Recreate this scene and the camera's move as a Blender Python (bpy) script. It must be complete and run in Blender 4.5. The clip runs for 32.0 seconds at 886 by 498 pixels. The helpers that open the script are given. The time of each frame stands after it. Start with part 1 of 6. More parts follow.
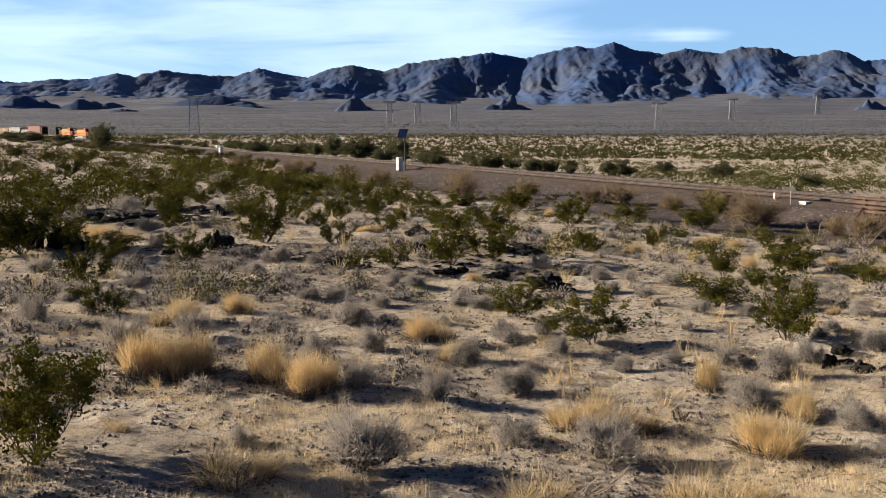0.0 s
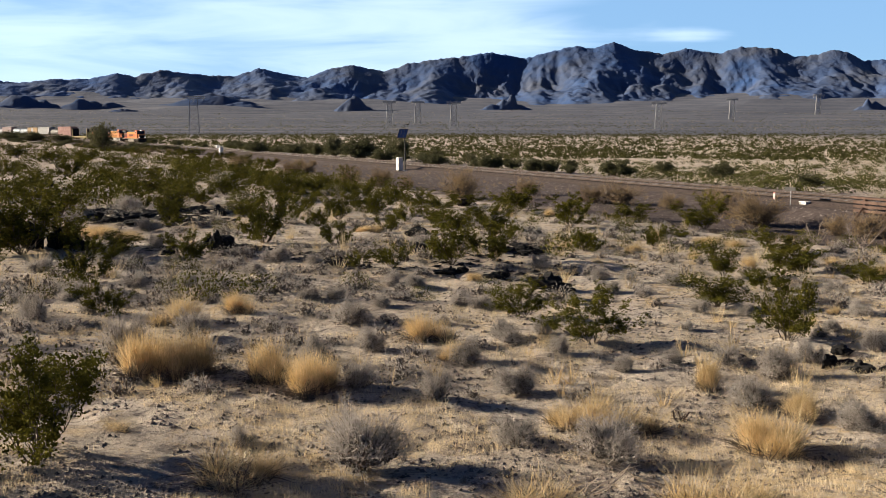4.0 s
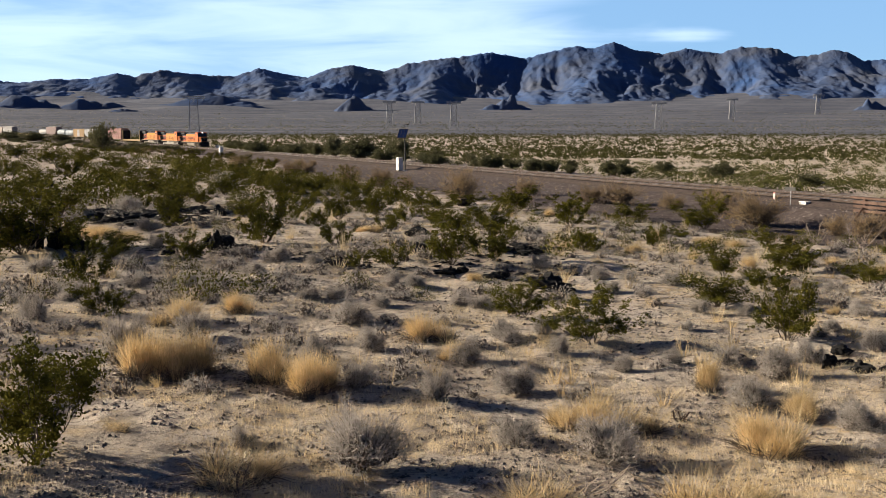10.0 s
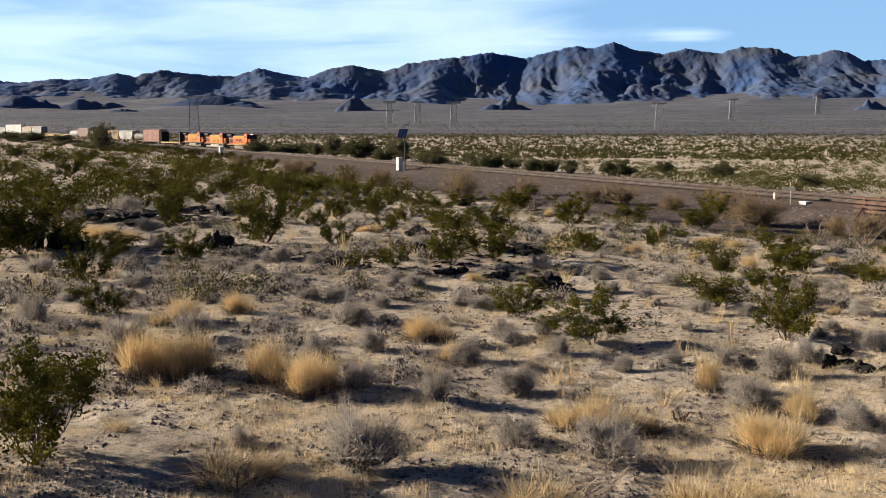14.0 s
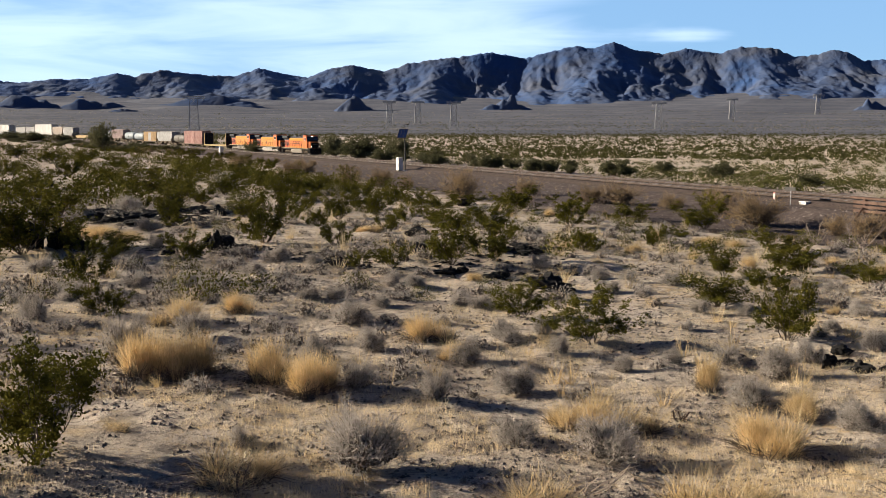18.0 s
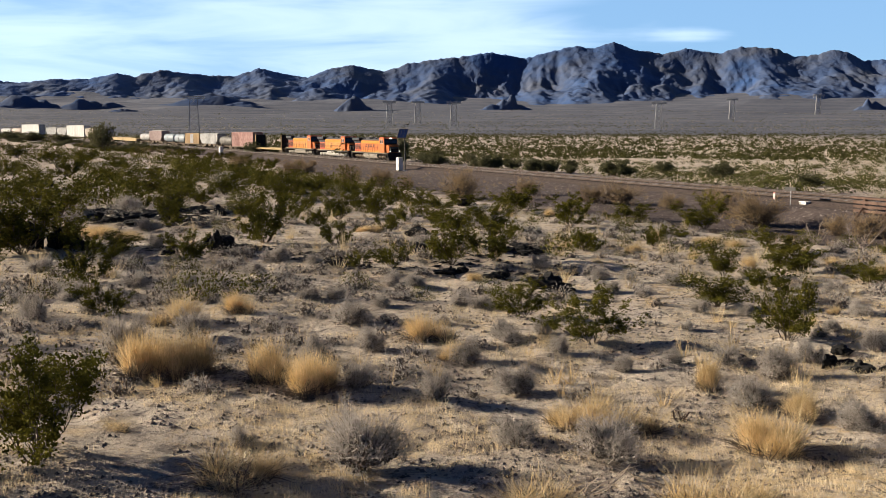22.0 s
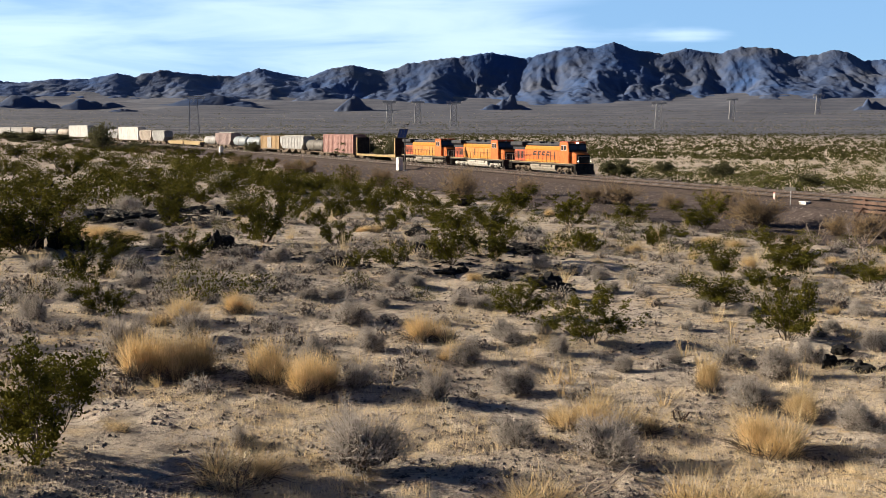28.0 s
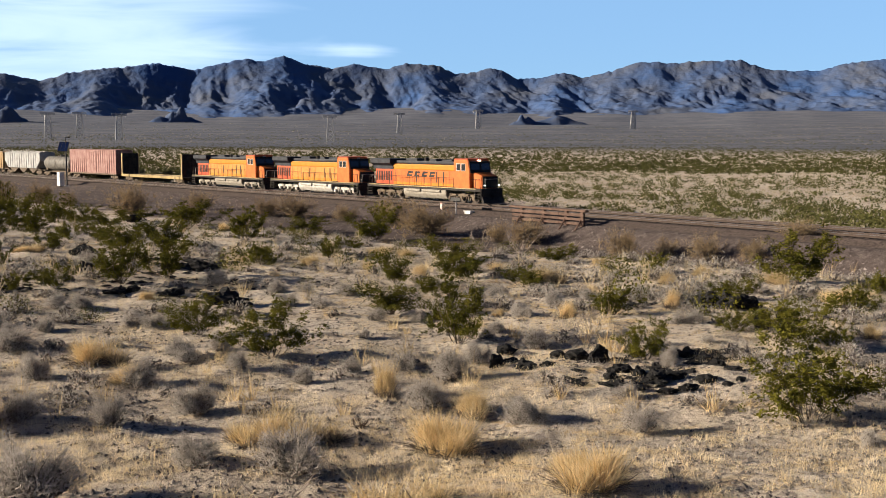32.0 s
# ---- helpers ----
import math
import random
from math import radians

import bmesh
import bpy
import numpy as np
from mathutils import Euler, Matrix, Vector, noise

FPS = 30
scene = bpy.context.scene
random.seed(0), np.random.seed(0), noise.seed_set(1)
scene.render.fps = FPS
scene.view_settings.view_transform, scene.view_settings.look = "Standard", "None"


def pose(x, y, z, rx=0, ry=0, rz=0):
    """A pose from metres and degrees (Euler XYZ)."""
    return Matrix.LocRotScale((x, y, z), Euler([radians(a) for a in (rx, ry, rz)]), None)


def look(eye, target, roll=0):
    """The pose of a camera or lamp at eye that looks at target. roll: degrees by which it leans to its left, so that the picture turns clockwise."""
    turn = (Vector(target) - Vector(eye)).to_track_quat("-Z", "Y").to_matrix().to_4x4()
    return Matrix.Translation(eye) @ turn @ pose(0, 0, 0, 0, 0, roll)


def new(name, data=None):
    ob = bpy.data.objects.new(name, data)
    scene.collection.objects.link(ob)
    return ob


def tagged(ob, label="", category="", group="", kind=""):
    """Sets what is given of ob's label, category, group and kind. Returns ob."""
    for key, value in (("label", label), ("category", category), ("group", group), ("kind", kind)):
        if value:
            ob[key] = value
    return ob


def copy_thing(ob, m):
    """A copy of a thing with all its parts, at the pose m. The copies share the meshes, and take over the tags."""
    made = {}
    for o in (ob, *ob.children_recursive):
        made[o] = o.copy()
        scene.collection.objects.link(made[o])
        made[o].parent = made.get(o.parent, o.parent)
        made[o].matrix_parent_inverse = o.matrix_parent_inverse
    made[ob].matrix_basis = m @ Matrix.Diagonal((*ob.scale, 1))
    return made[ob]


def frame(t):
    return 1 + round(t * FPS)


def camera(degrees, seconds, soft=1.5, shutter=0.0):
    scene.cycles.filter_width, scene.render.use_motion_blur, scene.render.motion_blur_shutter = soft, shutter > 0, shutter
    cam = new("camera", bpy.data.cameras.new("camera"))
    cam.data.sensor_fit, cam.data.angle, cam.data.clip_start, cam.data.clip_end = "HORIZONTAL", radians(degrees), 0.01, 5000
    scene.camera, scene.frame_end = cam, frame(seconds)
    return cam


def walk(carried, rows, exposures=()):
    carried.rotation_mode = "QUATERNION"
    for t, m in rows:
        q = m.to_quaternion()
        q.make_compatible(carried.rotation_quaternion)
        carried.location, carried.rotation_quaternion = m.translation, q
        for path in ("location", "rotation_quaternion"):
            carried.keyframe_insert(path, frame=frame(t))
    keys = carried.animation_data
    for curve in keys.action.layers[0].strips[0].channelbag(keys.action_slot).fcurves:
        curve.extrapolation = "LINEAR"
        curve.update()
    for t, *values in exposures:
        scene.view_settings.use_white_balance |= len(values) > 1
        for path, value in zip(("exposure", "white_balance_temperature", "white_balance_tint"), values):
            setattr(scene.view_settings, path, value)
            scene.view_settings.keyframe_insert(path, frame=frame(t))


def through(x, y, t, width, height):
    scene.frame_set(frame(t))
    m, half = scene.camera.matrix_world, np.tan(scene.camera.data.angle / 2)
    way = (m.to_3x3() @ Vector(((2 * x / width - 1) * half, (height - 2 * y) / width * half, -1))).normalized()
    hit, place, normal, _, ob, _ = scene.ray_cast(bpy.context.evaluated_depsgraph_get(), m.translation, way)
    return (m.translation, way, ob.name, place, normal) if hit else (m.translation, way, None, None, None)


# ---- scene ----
EYE = (0.0, 0.0, 6.39)


def view(yaw, pitch, roll=0.0):
    """Camera pose on the tripod: degrees right of +Y, degrees up, lean."""
    a, b = radians(yaw), radians(pitch)
    way = Vector((math.sin(a) * math.cos(b), math.cos(a) * math.cos(b), math.sin(b)))
    return look(EYE, Vector(EYE) + way * 100, roll)


cam = camera(45.28, 32.0, 0.8)
P0 = -6.42
walk(cam, [
    (0.0, view(0, P0)), (28.4, view(0.0, P0)), (29.0, view(0.054, P0 - 0.05, 0.02)), (29.5, view(0.182, P0 + 0.03, 0.03)),
    (29.7, view(0.42, P0 + 0.03, 0.03)), (29.8, view(2.05, P0 + 0.12, 0.0)), (29.9, view(4.10, P0 + 0.2, -0.05)),
    (30.0, view(5.51, P0 + 0.28, -0.10)), (30.1, view(6.62, P0 + 0.24, -0.2)), (30.2, view(7.42, P0 + 0.16, -0.3)),
    (30.3, view(8.15, P0 + 0.05, -0.4)), (30.5, view(9.55, P0 - 0.09, -0.5)), (30.7, view(10.72, P0 - 0.03, -0.38)),
    (31.0, view(12.27, P0 + 0.09, -0.21)), (31.5, view(14.78, P0 + 0.56, -0.24)), (32.0, view(17.43, P0 + 0.71, 0.05)),
])

# ---- light ----
SUN_AZ, SUN_EL = -75.0, 17.0
world = bpy.data.worlds.new("world")
scene.world = world
world.use_nodes = True
wn = world.node_tree.nodes
sky = wn.new("ShaderNodeTexSky")
sky.sky_type = "NISHITA"
sky.sun_disc = False
sky.sun_elevation = radians(SUN_EL)
sky.sun_rotation = radians(SUN_AZ)
sky.altitude = 1500
sky.air_density = 1.0
sky.dust_density = 0.15
sky.ozone_density = 3.0
wn["Background"].inputs["Strength"].default_value = 0.05
tint = wn.new("ShaderNodeMix")
tint.data_type, tint.blend_type = "RGBA", "MULTIPLY"
tint.inputs["Factor"].default_value = 1.0
tint.inputs["B"].default_value = (0.26, 0.33, 0.47, 1)
world.node_tree.links.new(sky.outputs["Color"], tint.inputs["A"])
world.node_tree.links.new(tint.outputs["Result"], wn["Background"].inputs["Color"])
sun = new("sun", bpy.data.lights.new("sun", "SUN"))
sun.data.energy = 5.0
sun.data.angle = radians(0.53)
sun.data.color = (1.0, 0.865, 0.69)
sa, se = radians(SUN_AZ), radians(SUN_EL)
SUN_TO = Vector((math.sin(sa) * math.cos(se), math.cos(sa) * math.cos(se), math.sin(se)))
sun.matrix_world = look(SUN_TO * 200, (0, 0, 0))
scene.view_settings.exposure = 1.04


# thin bright cloud and an added sky-blue glow, far behind the mountains
def build_cloud():
    m = bpy.data.materials.new("cloud_and_sky_glow")
    m.use_nodes = True
    nt = m.node_tree
    N, Lk = nt.nodes, nt.links
    N.remove(N["Principled BSDF"])
    tc = N.new("ShaderNodeTexCoord")
    mp = N.new("ShaderNodeMapping")
    mp.inputs["Scale"].default_value = (0.0009, 0.0009, 0.0060)
    Lk.new(tc.outputs["Object"], mp.inputs["Vector"])
    n = N.new("ShaderNodeTexNoise")
    n.inputs["Scale"].default_value = 1.0
    n.inputs["Detail"].default_value = 5
    n.inputs["Roughness"].default_value = 0.52
    n.inputs["Distortion"].default_value = 0.6
    Lk.new(mp.outputs["Vector"], n.inputs["Vector"])
    at = N.new("ShaderNodeAttribute")
    at.attribute_name = "cover"
    ad = N.new("ShaderNodeMath")
    ad.operation = "ADD"
    Lk.new(n.outputs["Fac"], ad.inputs[0])
    Lk.new(at.outputs["Fac"], ad.inputs[1])
    mr = N.new("ShaderNodeMapRange")
    mr.interpolation_type = "SMOOTHSTEP"
    mr.inputs["From Min"].default_value = 1.02
    mr.inputs["From Max"].default_value = 1.50
    mr.inputs["To Max"].default_value = 0.92
    Lk.new(ad.outputs[0], mr.inputs["Value"])
    em = N.new("ShaderNodeEmission")
    veil = N.new("ShaderNodeVectorMath")
    veil.operation = "MULTIPLY_ADD"
    veil.inputs[1].default_value = (0.215, 0.205, 0.180)
    # even blue glow over the whole sheet, making up for the dimmed sky
    veil.inputs[2].default_value = (0.122, 0.214, 0.325)
    Lk.new(mr.outputs["Result"], veil.inputs[0])
    Lk.new(veil.outputs["Vector"], em.inputs["Color"])
    em.inputs["Strength"].default_value = 1.0
    tr = N.new("ShaderNodeBsdfTransparent")
    mx = N.new("ShaderNodeAddShader")
    Lk.new(tr.outputs["BSDF"], mx.inputs[0])
    Lk.new(em.outputs["Emission"], mx.inputs[1])
    Lk.new(mx.outputs["Shader"], N["Material Output"].inputs["Surface"])
    bm = bmesh.new()
    cols, rows = 96, 40
    grid = []
    for j in range(rows):
        line = []
        for i in range(cols):
            a, e = radians(-42 + 96 * i / (cols - 1)), radians(0.8 + 11 * j / (rows - 1))
            line.append(bm.verts.new((4880 * math.sin(a), 4880 * math.cos(a), 4880 * math.tan(e))))
        grid.append(line)
    for j in range(rows - 1):
        for i in range(cols - 1):
            bm.faces.new((grid[j][i], grid[j][i + 1], grid[j + 1][i + 1], grid[j + 1][i]))
    me = bpy.data.meshes.new("cloud_backdrop")
    bm.to_mesh(me)
    bm.free()
    me.materials.append(m)
    cover = []
    for v in me.vertices:
        a = math.degrees(math.atan2(v.co.x, v.co.y))
        e = math.degrees(math.atan2(v.co.z, math.hypot(v.co.x, v.co.y)))
        veil = 0.66 * (1 - 1 / (1 + math.exp(-(a - 9.0) / 2.6))) + 0.16
        wisp = 0.52 * math.exp(-((a - 13.2) / 2.4) ** 2 - ((e - 4.95) / 0.5) ** 2)
        cover.append(veil + wisp)
    at = me.attributes.new("cover", "FLOAT", "POINT")
    at.data.foreach_set("value", cover)
    tagged(new("cloud_backdrop", me), "thin white streaked clouds in a pale blue sky", "clouds", kind="structure")


build_cloud()
# ---- shape of the land ----
TRACK_X, TRACK_Y, TRACK_TURN, TRACK_R = 21.85, 144.25, -0.399, 1667.0
CX = TRACK_X - TRACK_R * math.cos(TRACK_TURN)
CY = TRACK_Y + TRACK_R * math.sin(TRACK_TURN)


def rail_z(s):
    s = np.clip(s, -160.0, 420.0)
    return -0.0003 * s + 1.73e-5 * s * s


def along(x, y):
    """Distance along the track (away from the camera) and to its left."""
    dx, dy = x - CX, y - CY
    turn = np.arctan2(dy, dx) - math.atan2(-math.sin(TRACK_TURN), math.cos(TRACK_TURN))
    return TRACK_R * turn, TRACK_R - np.hypot(dx, dy)


def on_track(s, q=0.0):
    a = math.atan2(-math.sin(TRACK_TURN), math.cos(TRACK_TURN)) + s / TRACK_R
    r = TRACK_R - q
    return CX + r * math.cos(a), CY + r * math.sin(a)


def ease(t):
    t = np.clip(t, 0.0, 1.0)
    return t * t * (3 - 2 * t)


def waves(x, y, size, seed=0.0):
    """Cheap smooth noise, about -1 to 1."""
    k = 2 * math.pi / size
    return (np.sin(k * (x + 0.31 * y) + seed) * np.cos(k * (0.83 * y - 0.2 * x) + 1.7 * seed)
            + 0.6 * np.sin(k * 1.9 * (y - 0.43 * x) + 2.3 * seed) * np.cos(k * 1.7 * (x + 0.2 * y) + seed)
            + 0.4 * np.sin(k * 3.3 * (0.7 * x + y) + 3.1 * seed)) / 1.7


def ground_z(x, y):
    s, q = along(x, y)
    r = np.hypot(x, y)
    low = rail_z(s) - 1.15 - 1.0 * ease((-s - 25.0) / 40.0)
    low = low + 0.7 * np.exp(-((q - 31.0) / 1.7) ** 2) * ease((s - 15.0) / 40.0) * ease((275.0 - s) / 40.0)
    bench = 2.85 + 0.12 * waves(x, y, 23.0, 1.0) + 0.30 * waves(x, y, 70.0, 2.0)
    up = ease((q - 33.0 - np.clip((s + 68.0) * 0.24, -12.0, 3.0) + 1.5 * waves(x, y, 37.0, 5.0)) / 26.0)
    z = low + (bench - low) * up
    # the bed of the two tracks
    bed = rail_z(s) - 0.62
    z = z + (bed - z) * ease((9.5 - np.abs(q - 2.2)) / 4.0)
    # plain beyond and the long rise to the mountains
    far = ease((-q - 12.0) / 60.0)
    z = z - 0.9 * far + 0.25 * far * waves(x, y, 31.0, 7.0)
    z = z + 104.0 * np.clip((r - 1300.0) / 2500.0, 0, 2) ** 1.5 * (1 + 0.17 * waves(x, y, 1700.0, 3.0) + 0.07 * waves(x, y, 600.0, 8.0))
    # the bank on which the tripod stands
    return z + 1.85 * ease((8.0 - r) / 6.0)


def lump_z(x, y):
    """Small hummocks of the near sand."""
    near = float(ease((70.0 - math.hypot(x, y)) / 40.0))
    return near * (0.085 * noise.noise((x / 1.6, y / 1.6, 1.0)) + 0.055 * noise.noise((x / 0.45, y / 0.45, 5.0))) if near else 0.0


# ---- materials ----
def mat(name, color, rough=0.8, metal=0.0, color2=None, scale=8.0, bump=0.0, bump_scale=40.0, spread=0.0, spec=0.3, detail=4.0):
    """Principled surface; color2 is mixed in by two scales of noise, spread varies it from object to object or piece to piece."""
    m = bpy.data.materials.new(name)
    m.use_nodes = True
    nt = m.node_tree
    N, Lk = nt.nodes, nt.links
    b = N["Principled BSDF"]
    b.inputs["Roughness"].default_value = rough
    b.inputs["Metallic"].default_value = metal
    b.inputs["Specular IOR Level"].default_value = spec
    b.inputs["Base Color"].default_value = (*color, 1)
    tc = N.new("ShaderNodeTexCoord")
    out = None
    if color2 is not None:
        n1 = N.new("ShaderNodeTexNoise")
        n1.inputs["Scale"].default_value = scale
        n1.inputs["Detail"].default_value = detail
        n1.inputs["Roughness"].default_value = 0.65
        Lk.new(tc.outputs["Object"], n1.inputs["Vector"])
        rp = N.new("ShaderNodeValToRGB")
        rp.color_ramp.elements[0].position = 0.36
        rp.color_ramp.elements[1].position = 0.66
        rp.color_ramp.elements[0].color = (*color, 1)
        rp.color_ramp.elements[1].color = (*color2, 1)
        Lk.new(n1.outputs["Fac"], rp.inputs["Fac"])
        out = rp.outputs["Color"]
    if spread:
        oi = N.new("ShaderNodeObjectInfo")
        ge = N.new("ShaderNodeNewGeometry")
        add = N.new("ShaderNodeMath")
        add.operation = "ADD"
        Lk.new(oi.outputs["Random"], add.inputs[0])
        Lk.new(ge.outputs["Random Per Island"], add.inputs[1])
        mr = N.new("ShaderNodeMapRange")
        mr.inputs["From Max"].default_value = 2.0
        mr.inputs["To Min"].default_value = 1 - spread
        mr.inputs["To Max"].default_value = 1 + spread
        Lk.new(add.outputs[0], mr.inputs["Value"])
        hs = N.new("ShaderNodeHueSaturation")
        Lk.new(mr.outputs["Result"], hs.inputs["Value"])
        if out:
            Lk.new(out, hs.inputs["Color"])
        else:
            hs.inputs["Color"].default_value = (*color, 1)
        out = hs.outputs["Color"]
    if out:
        Lk.new(out, b.inputs["Base Color"])
    if bump:
        n2 = N.new("ShaderNodeTexNoise")
        n2.inputs["Scale"].default_value = bump_scale
        n2.inputs["Detail"].default_value = 5
        Lk.new(tc.outputs["Object"], n2.inputs["Vector"])
        bp = N.new("ShaderNodeBump")
        bp.inputs["Strength"].default_value = 1.0
        bp.inputs["Distance"].default_value = bump
        Lk.new(n2.outputs["Fac"], bp.inputs["Height"])
        Lk.new(bp.outputs["Normal"], b.inputs["Normal"])
    return m


def leafy(name, color, color2, through=0.35, rough=0.85, spread=0.22):
    """Thin foliage: some light passes through."""
    m = mat(name, color, rough, 0.0, color2, 3.0, spread=spread, spec=0.05)
    nt = m.node_tree
    N, Lk = nt.nodes, nt.links
    b = N["Principled BSDF"]
    tr = N.new("ShaderNodeBsdfTranslucent")
    Lk.new(b.inputs["Base Color"].links[0].from_socket, tr.inputs["Color"])
    mx = N.new("ShaderNodeMixShader")
    mx.inputs["Fac"].default_value = through
    Lk.new(b.outputs["BSDF"], mx.inputs[1])
    Lk.new(tr.outputs["BSDF"], mx.inputs[2])
    Lk.new(mx.outputs["Shader"], N["Material Output"].inputs["Surface"])
    return m


def desert_ground():
    """Pale sand with grey grit, straw litter and pebbles; purple-grey gravel where the mesh's gravel value is high;
    blue-grey haze tint where its plain value is high.
    """
    m = bpy.data.materials.new("desert_ground")
    m.use_nodes = True
    nt = m.node_tree
    N, Lk = nt.nodes, nt.links
    b = N["Principled BSDF"]
    b.inputs["Roughness"].default_value = 0.95
    b.inputs["Specular IOR Level"].default_value = 0.1
    tc = N.new("ShaderNodeTexCoord")

    def nz(scale, detail=5.0, rough=0.6, dist=0.0):
        n = N.new("ShaderNodeTexNoise")
        n.inputs["Scale"].default_value = scale
        n.inputs["Detail"].default_value = detail
        n.inputs["Roughness"].default_value = rough
        n.inputs["Distortion"].default_value = dist
        Lk.new(tc.outputs["Object"], n.inputs["Vector"])
        return n.outputs["Fac"]

    def ramp(fac, *stops):
        r = N.new("ShaderNodeValToRGB")
        e = r.color_ramp.elements
        e[0].position, e[0].color = stops[0][0], (*stops[0][1], 1)
        e[1].position, e[1].color = stops[-1][0], (*stops[-1][1], 1)
        for p, c in stops[1:-1]:
            k = e.new(p)
            k.color = (*c, 1)
        Lk.new(fac, r.inputs["Fac"])
        return r.outputs["Color"]

    def mix(fac, a, c, kind="MIX"):
        x = N.new("ShaderNodeMix")
        x.data_type, x.blend_type = "RGBA", kind
        if isinstance(fac, float):
            x.inputs["Factor"].default_value = fac
        else:
            Lk.new(fac, x.inputs["Factor"])
        for sock, val in ((x.inputs["A"], a), (x.inputs["B"], c)):
            if isinstance(val, tuple):
                sock.default_value = (*val, 1)
            else:
                Lk.new(val, sock)
        return x.outputs["Result"]

    k0, k1 = (0, 0, 0), (1, 1, 1)
    sand = ramp(nz(0.35, 6), (0.30, (0.46, 0.385, 0.305)), (0.5, (0.61, 0.525, 0.43)), (0.72, (0.70, 0.62, 0.53)))
    straw = ramp(nz(1.6, 8, 0.7), (0.50, k0), (0.62, k1))
    patch = ramp(nz(0.16, 5), (0.42, k0), (0.60, k1))
    straw = mix(1.0, straw, patch, "MULTIPLY")
    col = mix(straw, sand, (0.60, 0.445, 0.25))
    grit = ramp(nz(5.0, 9, 0.8), (0.50, k0), (0.60, k1))
    col = mix(grit, col, (0.24, 0.205, 0.18))
    peb = ramp(nz(26.0, 4, 0.7), (0.62, k0), (0.68, k1))
    col = mix(peb, col, (0.14, 0.12, 0.105))
    grav = ramp(nz(1.6, 9, 0.8), (0.3, (0.060, 0.047, 0.044)), (0.52, (0.115, 0.092, 0.085)), (0.75, (0.26, 0.22, 0.20)))
    at = N.new("ShaderNodeAttribute")
    at.attribute_name = "gravel"
    col = mix(at.outputs["Fac"], col, grav)
    # far plain colours, cooled to blue-grey to paint in distance haze
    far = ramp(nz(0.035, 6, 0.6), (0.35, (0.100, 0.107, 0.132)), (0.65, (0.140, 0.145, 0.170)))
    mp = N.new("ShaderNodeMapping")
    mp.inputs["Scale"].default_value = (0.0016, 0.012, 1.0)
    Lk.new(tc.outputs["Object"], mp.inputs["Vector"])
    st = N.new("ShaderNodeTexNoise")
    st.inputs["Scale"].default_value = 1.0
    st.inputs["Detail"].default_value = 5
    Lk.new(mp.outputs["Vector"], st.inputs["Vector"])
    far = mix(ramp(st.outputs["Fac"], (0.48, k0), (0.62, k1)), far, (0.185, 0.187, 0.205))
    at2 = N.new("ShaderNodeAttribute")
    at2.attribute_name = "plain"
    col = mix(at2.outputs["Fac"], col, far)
    Lk.new(col, b.inputs["Base Color"])
    bp = N.new("ShaderNodeBump")
    bp.inputs["Distance"].default_value = 0.12
    bp.inputs["Strength"].default_value = 1.0
    Lk.new(nz(7.0, 8, 0.7), bp.inputs["Height"])
    swell = N.new("ShaderNodeBump")
    swell.inputs["Distance"].default_value = 0.30
    swell.inputs["Strength"].default_value = 1.0
    Lk.new(nz(1.9, 6, 0.6), swell.inputs["Height"])
    Lk.new(swell.outputs["Normal"], bp.inputs["Normal"])
    Lk.new(bp.outputs["Normal"], b.inputs["Normal"])
    return m


M_GROUND = desert_ground()
# both rock colours carry a blue cast that stands for distance haze
M_HAZY_ROCK = mat("hazy_mountain_rock", (0.046, 0.096, 0.230), 0.95, 0, (0.098, 0.112, 0.150), 0.005, 8.0, 0.03, spec=0.1, detail=8)
M_HILL = mat("hazy_hill_rock", (0.052, 0.092, 0.195), 0.95, 0, (0.105, 0.118, 0.155), 0.012, 3.0, 0.05, spec=0.1, detail=6)
M_BALLAST = mat("ballast", (0.040, 0.031, 0.028), 0.95, 0, (0.115, 0.090, 0.080), 5.0, 0.06, 9.0, spec=0.1, detail=8)
M_TIE = mat("tie_concrete", (0.026, 0.020, 0.017), 0.9, 0, (0.050, 0.040, 0.034), 3.0)
M_RAIL = mat("rail_steel", (0.050, 0.034, 0.027), 0.7, 0.1, (0.085, 0.062, 0.050), 2.0)
M_HEAD = mat("polished_rail_steel", (0.62, 0.60, 0.57), 0.30, 1.0, (0.50, 0.47, 0.44), 1.0)
M_PLAINBUSH = leafy("plain_shrub_leaf", (0.055, 0.060, 0.020), (0.12, 0.112, 0.040), 0.25)
M_STRAWFAR = leafy("plain_straw", (0.34, 0.30, 0.20), (0.48, 0.42, 0.30), 0.3)
M_CREO = leafy("creosote_leaf", (0.055, 0.057, 0.009), (0.162, 0.146, 0.022), 0.10)
M_CREO_WOOD = mat("creosote_wood", (0.07, 0.055, 0.04), 0.9, 0, (0.16, 0.13, 0.10), 12.0)
M_BURSAGE = leafy("bursage_twig", (0.36, 0.33, 0.30), (0.54, 0.50, 0.455), 0.25, 0.9, 0.3)
M_GRASS = leafy("dry_grass_blade", (0.54, 0.395, 0.195), (0.84, 0.68, 0.43), 0.30, 0.8, 0.4)
M_STALK = leafy("pale_seed_stalk", (0.58, 0.47, 0.28), (0.74, 0.63, 0.42), 0.3, 0.8, 0.25)
M_STRAW = leafy("straw_stubble", (0.56, 0.44, 0.26), (0.78, 0.67, 0.46), 0.30, 0.8, 0.35)
M_BLACK = mat("black_rock", (0.008, 0.008, 0.008), 0.85, 0, (0.03, 0.028, 0.027), 6.0, 0.05, 14.0, spec=0.2)

